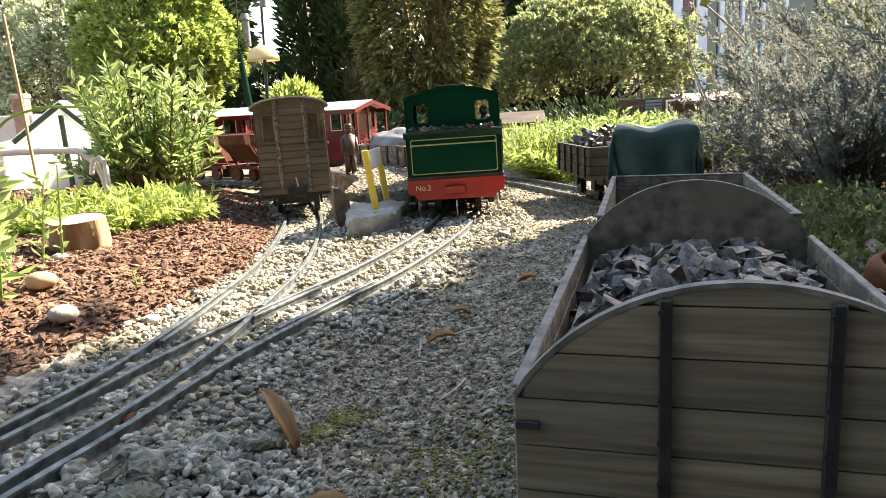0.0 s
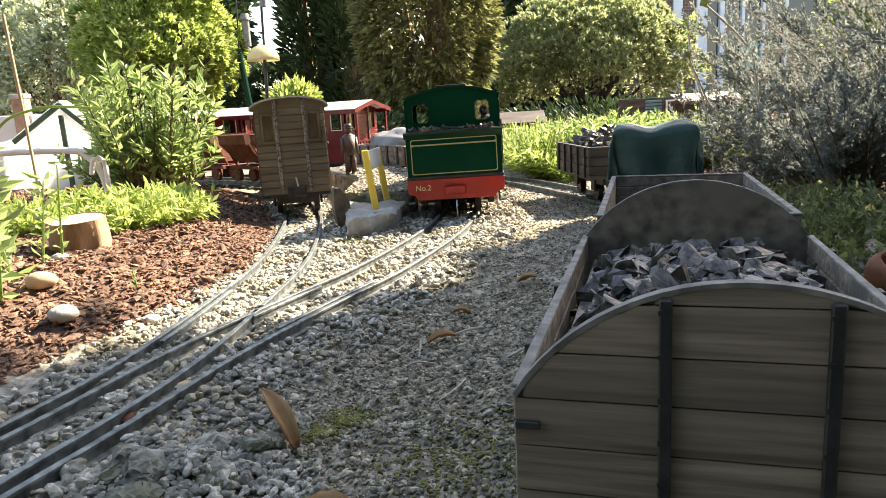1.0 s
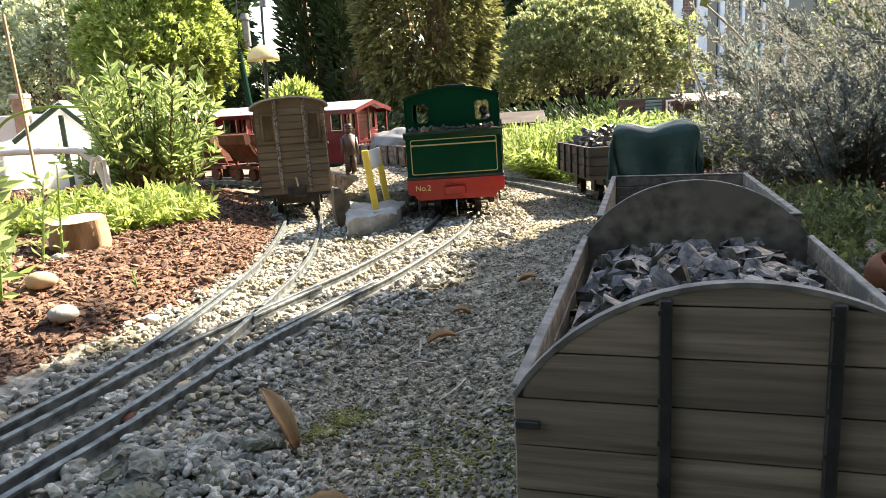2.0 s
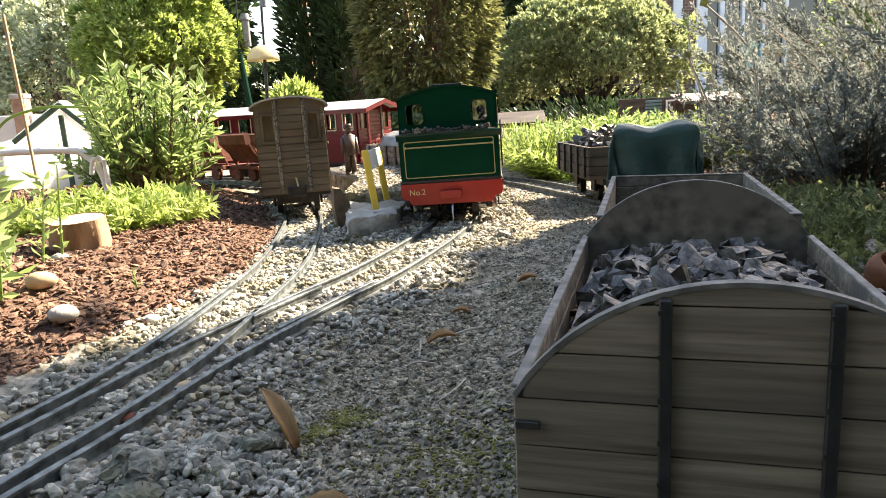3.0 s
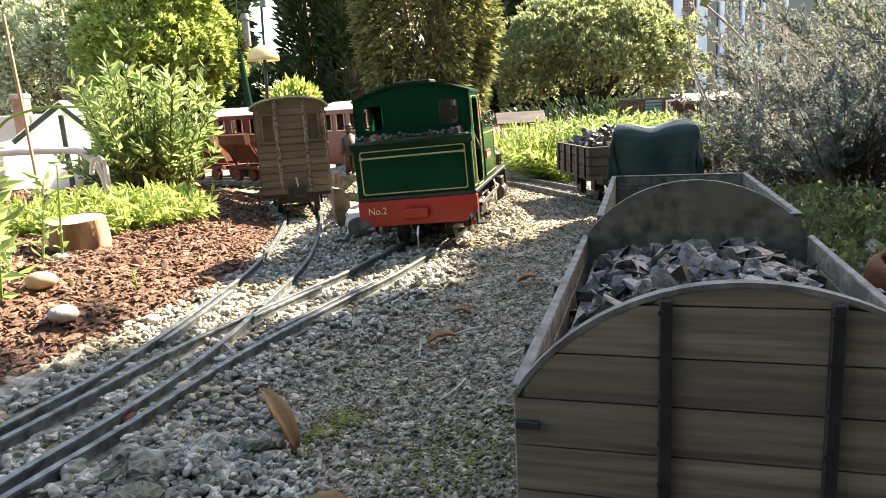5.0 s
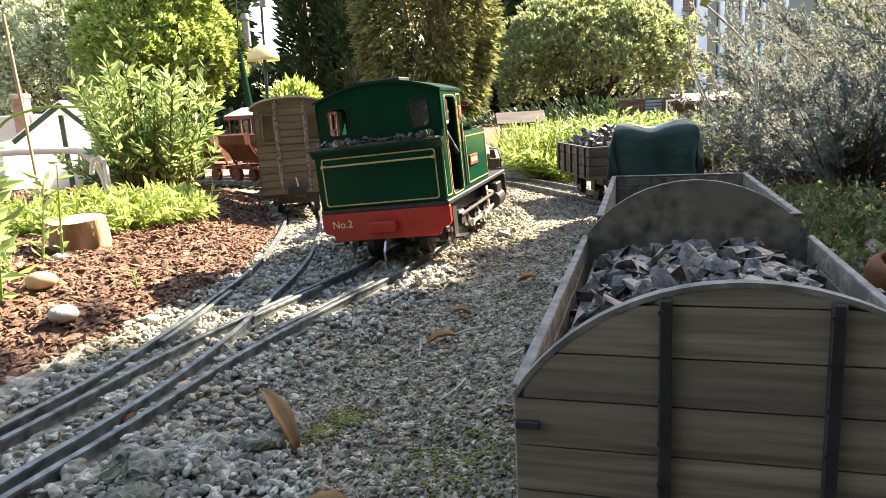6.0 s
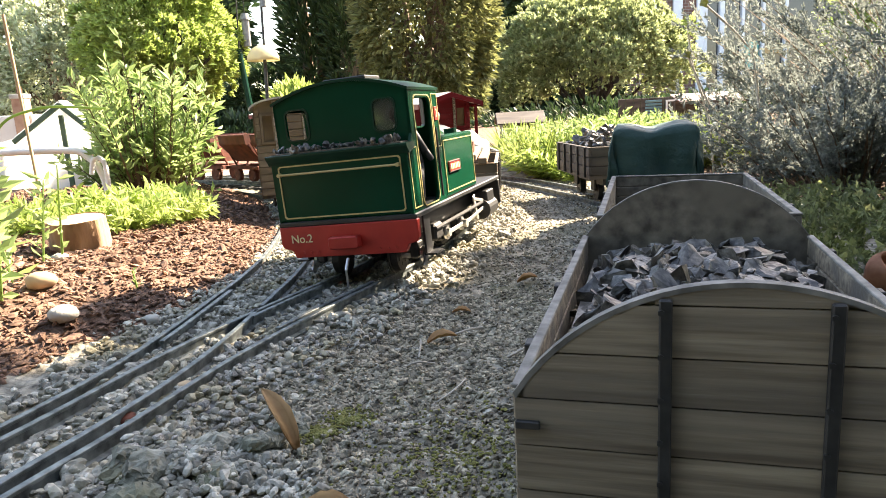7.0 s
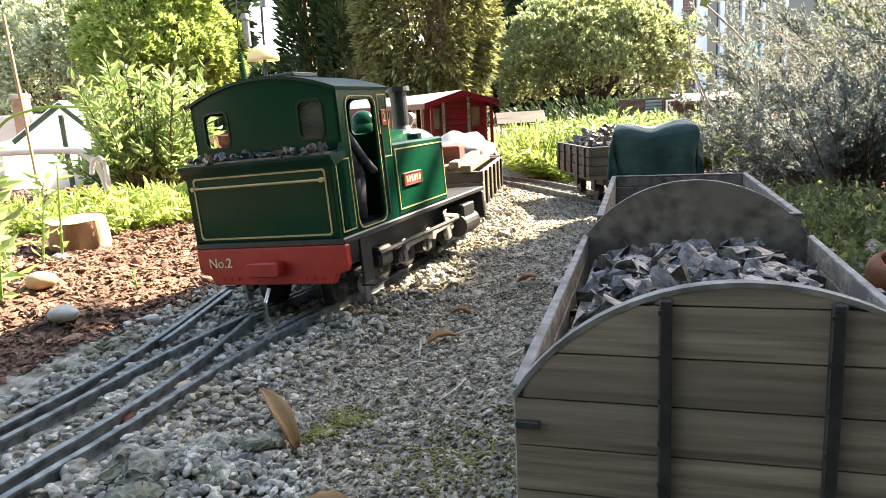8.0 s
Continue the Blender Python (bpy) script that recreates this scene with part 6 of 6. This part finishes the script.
def dead_leaf(x, y, length, width, yaw, tilt, seed, up=0.0):
    n = 10
    v, f = [], []
    for i in range(n + 1):
        u = i / n
        w = width * math.sin(math.pi * min(1, u * 0.93 + 0.07)) ** 0.7
        for k in (-1, -0.5, 0, 0.5, 1):
            v.append((k * w / 2, u * length, abs(k) ** 1.3 * w * 0.35 + 0.10 * length * math.sin(u * 3) + 0.0008 * noise.noise((k * 3, u * 9, seed))))
    for i in range(n):
        for k in range(4):
            a = i * 5 + k
            f.append((a, a + 1, a + 6, a + 5))
    o = soup("dead_leaf", v, f, M["deadleaf"], None, True)
    o.modifiers.new("thick", "SOLIDIFY").thickness = 0.0004
    tagged(o, "curled orange brown dead leaf on the gravel", "leaf", "fallen leaves")
    o.matrix_basis = Matrix.Translation((x, y, ground_z(x, y) + 0.002 + up)) @ pose(0, 0, 0, tilt, 0, yaw)


dead_leaf(-0.064, 0.262, 0.033, 0.0078, 40, 34, 1)
dead_leaf(-0.012, 0.386, 0.018, 0.009, -80, 8, 2)
dead_leaf(0.055, 0.512, 0.016, 0.009, -100, 15, 3)
dead_leaf(0.004, 0.446, 0.013, 0.006, -110, 5, 4)
dead_leaf(-0.035, 0.218, 0.02, 0.008, 80, 5, 5)
for pts_, r_w in ((((0.0, 0.400, 0.0), (0.012, 0.404, 0.003), (0.022, 0.412, 0.003)), 0.0007), (((-0.022, 0.392, 0.0), (-0.016, 0.388, 0.004), (-0.017, 0.372, 0.001)), 0.0005), (((-0.028, 0.345, 0.0), (-0.018, 0.352, 0.003), (-0.008, 0.358, 0.001)), 0.0005),
                  (((-0.012, 0.30, 0.0), (0.002, 0.315, 0.004), (0.008, 0.335, 0.0)), 0.0005), (((0.03, 0.36, 0.0), (0.05, 0.37, 0.003), (0.07, 0.36, 0.0)), 0.0008)):
    tube("twig", "thin dry pale twig lying on the gravel", "twig", [(x, y, z + ground_z(x, y)) for x, y, z in pts_], r_w, M["twig"], 10)
mp_ = np.array([(x + a, y + b, ground_z(x + a, y + b) + 0.0012) for x, y, s, n in ((-0.047, 0.292, 0.005, 420), (-0.058, 0.278, 0.004, 320), (0.0, 0.26, 0.022, 420), (-0.10, 0.735, 0.009, 200), (-0.075, 0.72, 0.009, 160), (0.01, 0.24, 0.02, 380))
                for a, b in np.random.default_rng(int(n + x * 100)).normal(0, s, (n, 2))])
scatter("moss", "small cushions of yellow green moss on gravel", "moss", mp_, np.random.default_rng(12).uniform(0.0004, 0.0011, len(mp_)), M["moss"], 5, 8, 0.6)


# ---- the train's run ----
RUN = [(0.0, 0.8660), (1.3, 0.8660), (2.0, 0.8650), (2.5, 0.8520), (3.0, 0.8255), (3.5, 0.7930), (4.0, 0.7580), (4.5, 0.7230), (5.2, 0.6735), (6.0, 0.6150), (6.5, 0.5835), (7.0, 0.5485), (7.5, 0.5085), (7.8, 0.4785), (8.0, 0.4570)]


def run(t):
    """Metres along the main track at a time: a smooth line through the rows of RUN."""
    T, S = np.array([r[0] for r in RUN]), np.array([r[1] for r in RUN])
    m = np.gradient(S, T)
    i = int(np.clip(np.searchsorted(T, t) - 1, 0, len(T) - 2))
    h = T[i + 1] - T[i]
    u = (t - T[i]) / h
    return ((1 + 2 * u) * (1 - u) ** 2 * S[i] + u * (1 - u) ** 2 * h * m[i] + u * u * (3 - 2 * u) * S[i + 1] + u * u * (u - 1) * h * m[i + 1])


TIMES = [0.0, 1.2] + [1.6 + 0.2 * k for k in range(33)]


def motions():
    def row(s, back, base):
        lean = float(np.interp(s, [0.45, 0.52, 0.59, 0.723, 0.866], [-3.1, -3.3, -3.9, -2.25, -0.9]))
        sway = float(np.interp(s, [0.45, 0.60], [0.0010, 0.0]))
        return on(MAIN, s, base, 0.0, lean) @ Matrix.Translation((sway, -back, 0))
    walk(loco, [(t, row(run(t), 0.045, 0.17)) for t in TIMES])
    for ob, start, base, ov in ((TIMBER, 0.252, 0.095, 0.045), (SHEETED, 0.457, 0.095, 0.045), (COACH, 0.690, 0.14, 0.047), (COACH_B, 1.005, 0.14, 0.047)):
        walk(ob, [(t, on(MAIN, run(t) + start + ov - 0.02, base) @ Matrix.Translation((0, -ov, 0))) for t in TIMES])
    # wheels roll backwards as the train backs towards the points, rods swing with the cranks
    moving = {loco, TIMBER, SHEETED, COACH, COACH_B}
    for w, r in WHEELS:
        if w.parent in moving:
            at = w.location.copy()
            walk(w, [(t, Matrix.Translation(at) @ Matrix.Rotation((RUN[0][1] - run(t)) / r, 4, "X")) for t in TIMES])
    for rd, r, k, side in RODS:
        m = rd.matrix_basis.copy()
        walk(rd, [(t, Matrix.Translation((0, r * math.sin((RUN[0][1] - run(t)) / 0.0185) * k, -r * math.cos((RUN[0][1] - run(t)) / 0.0185) * k)) @ m) for t in TIMES])


motions()
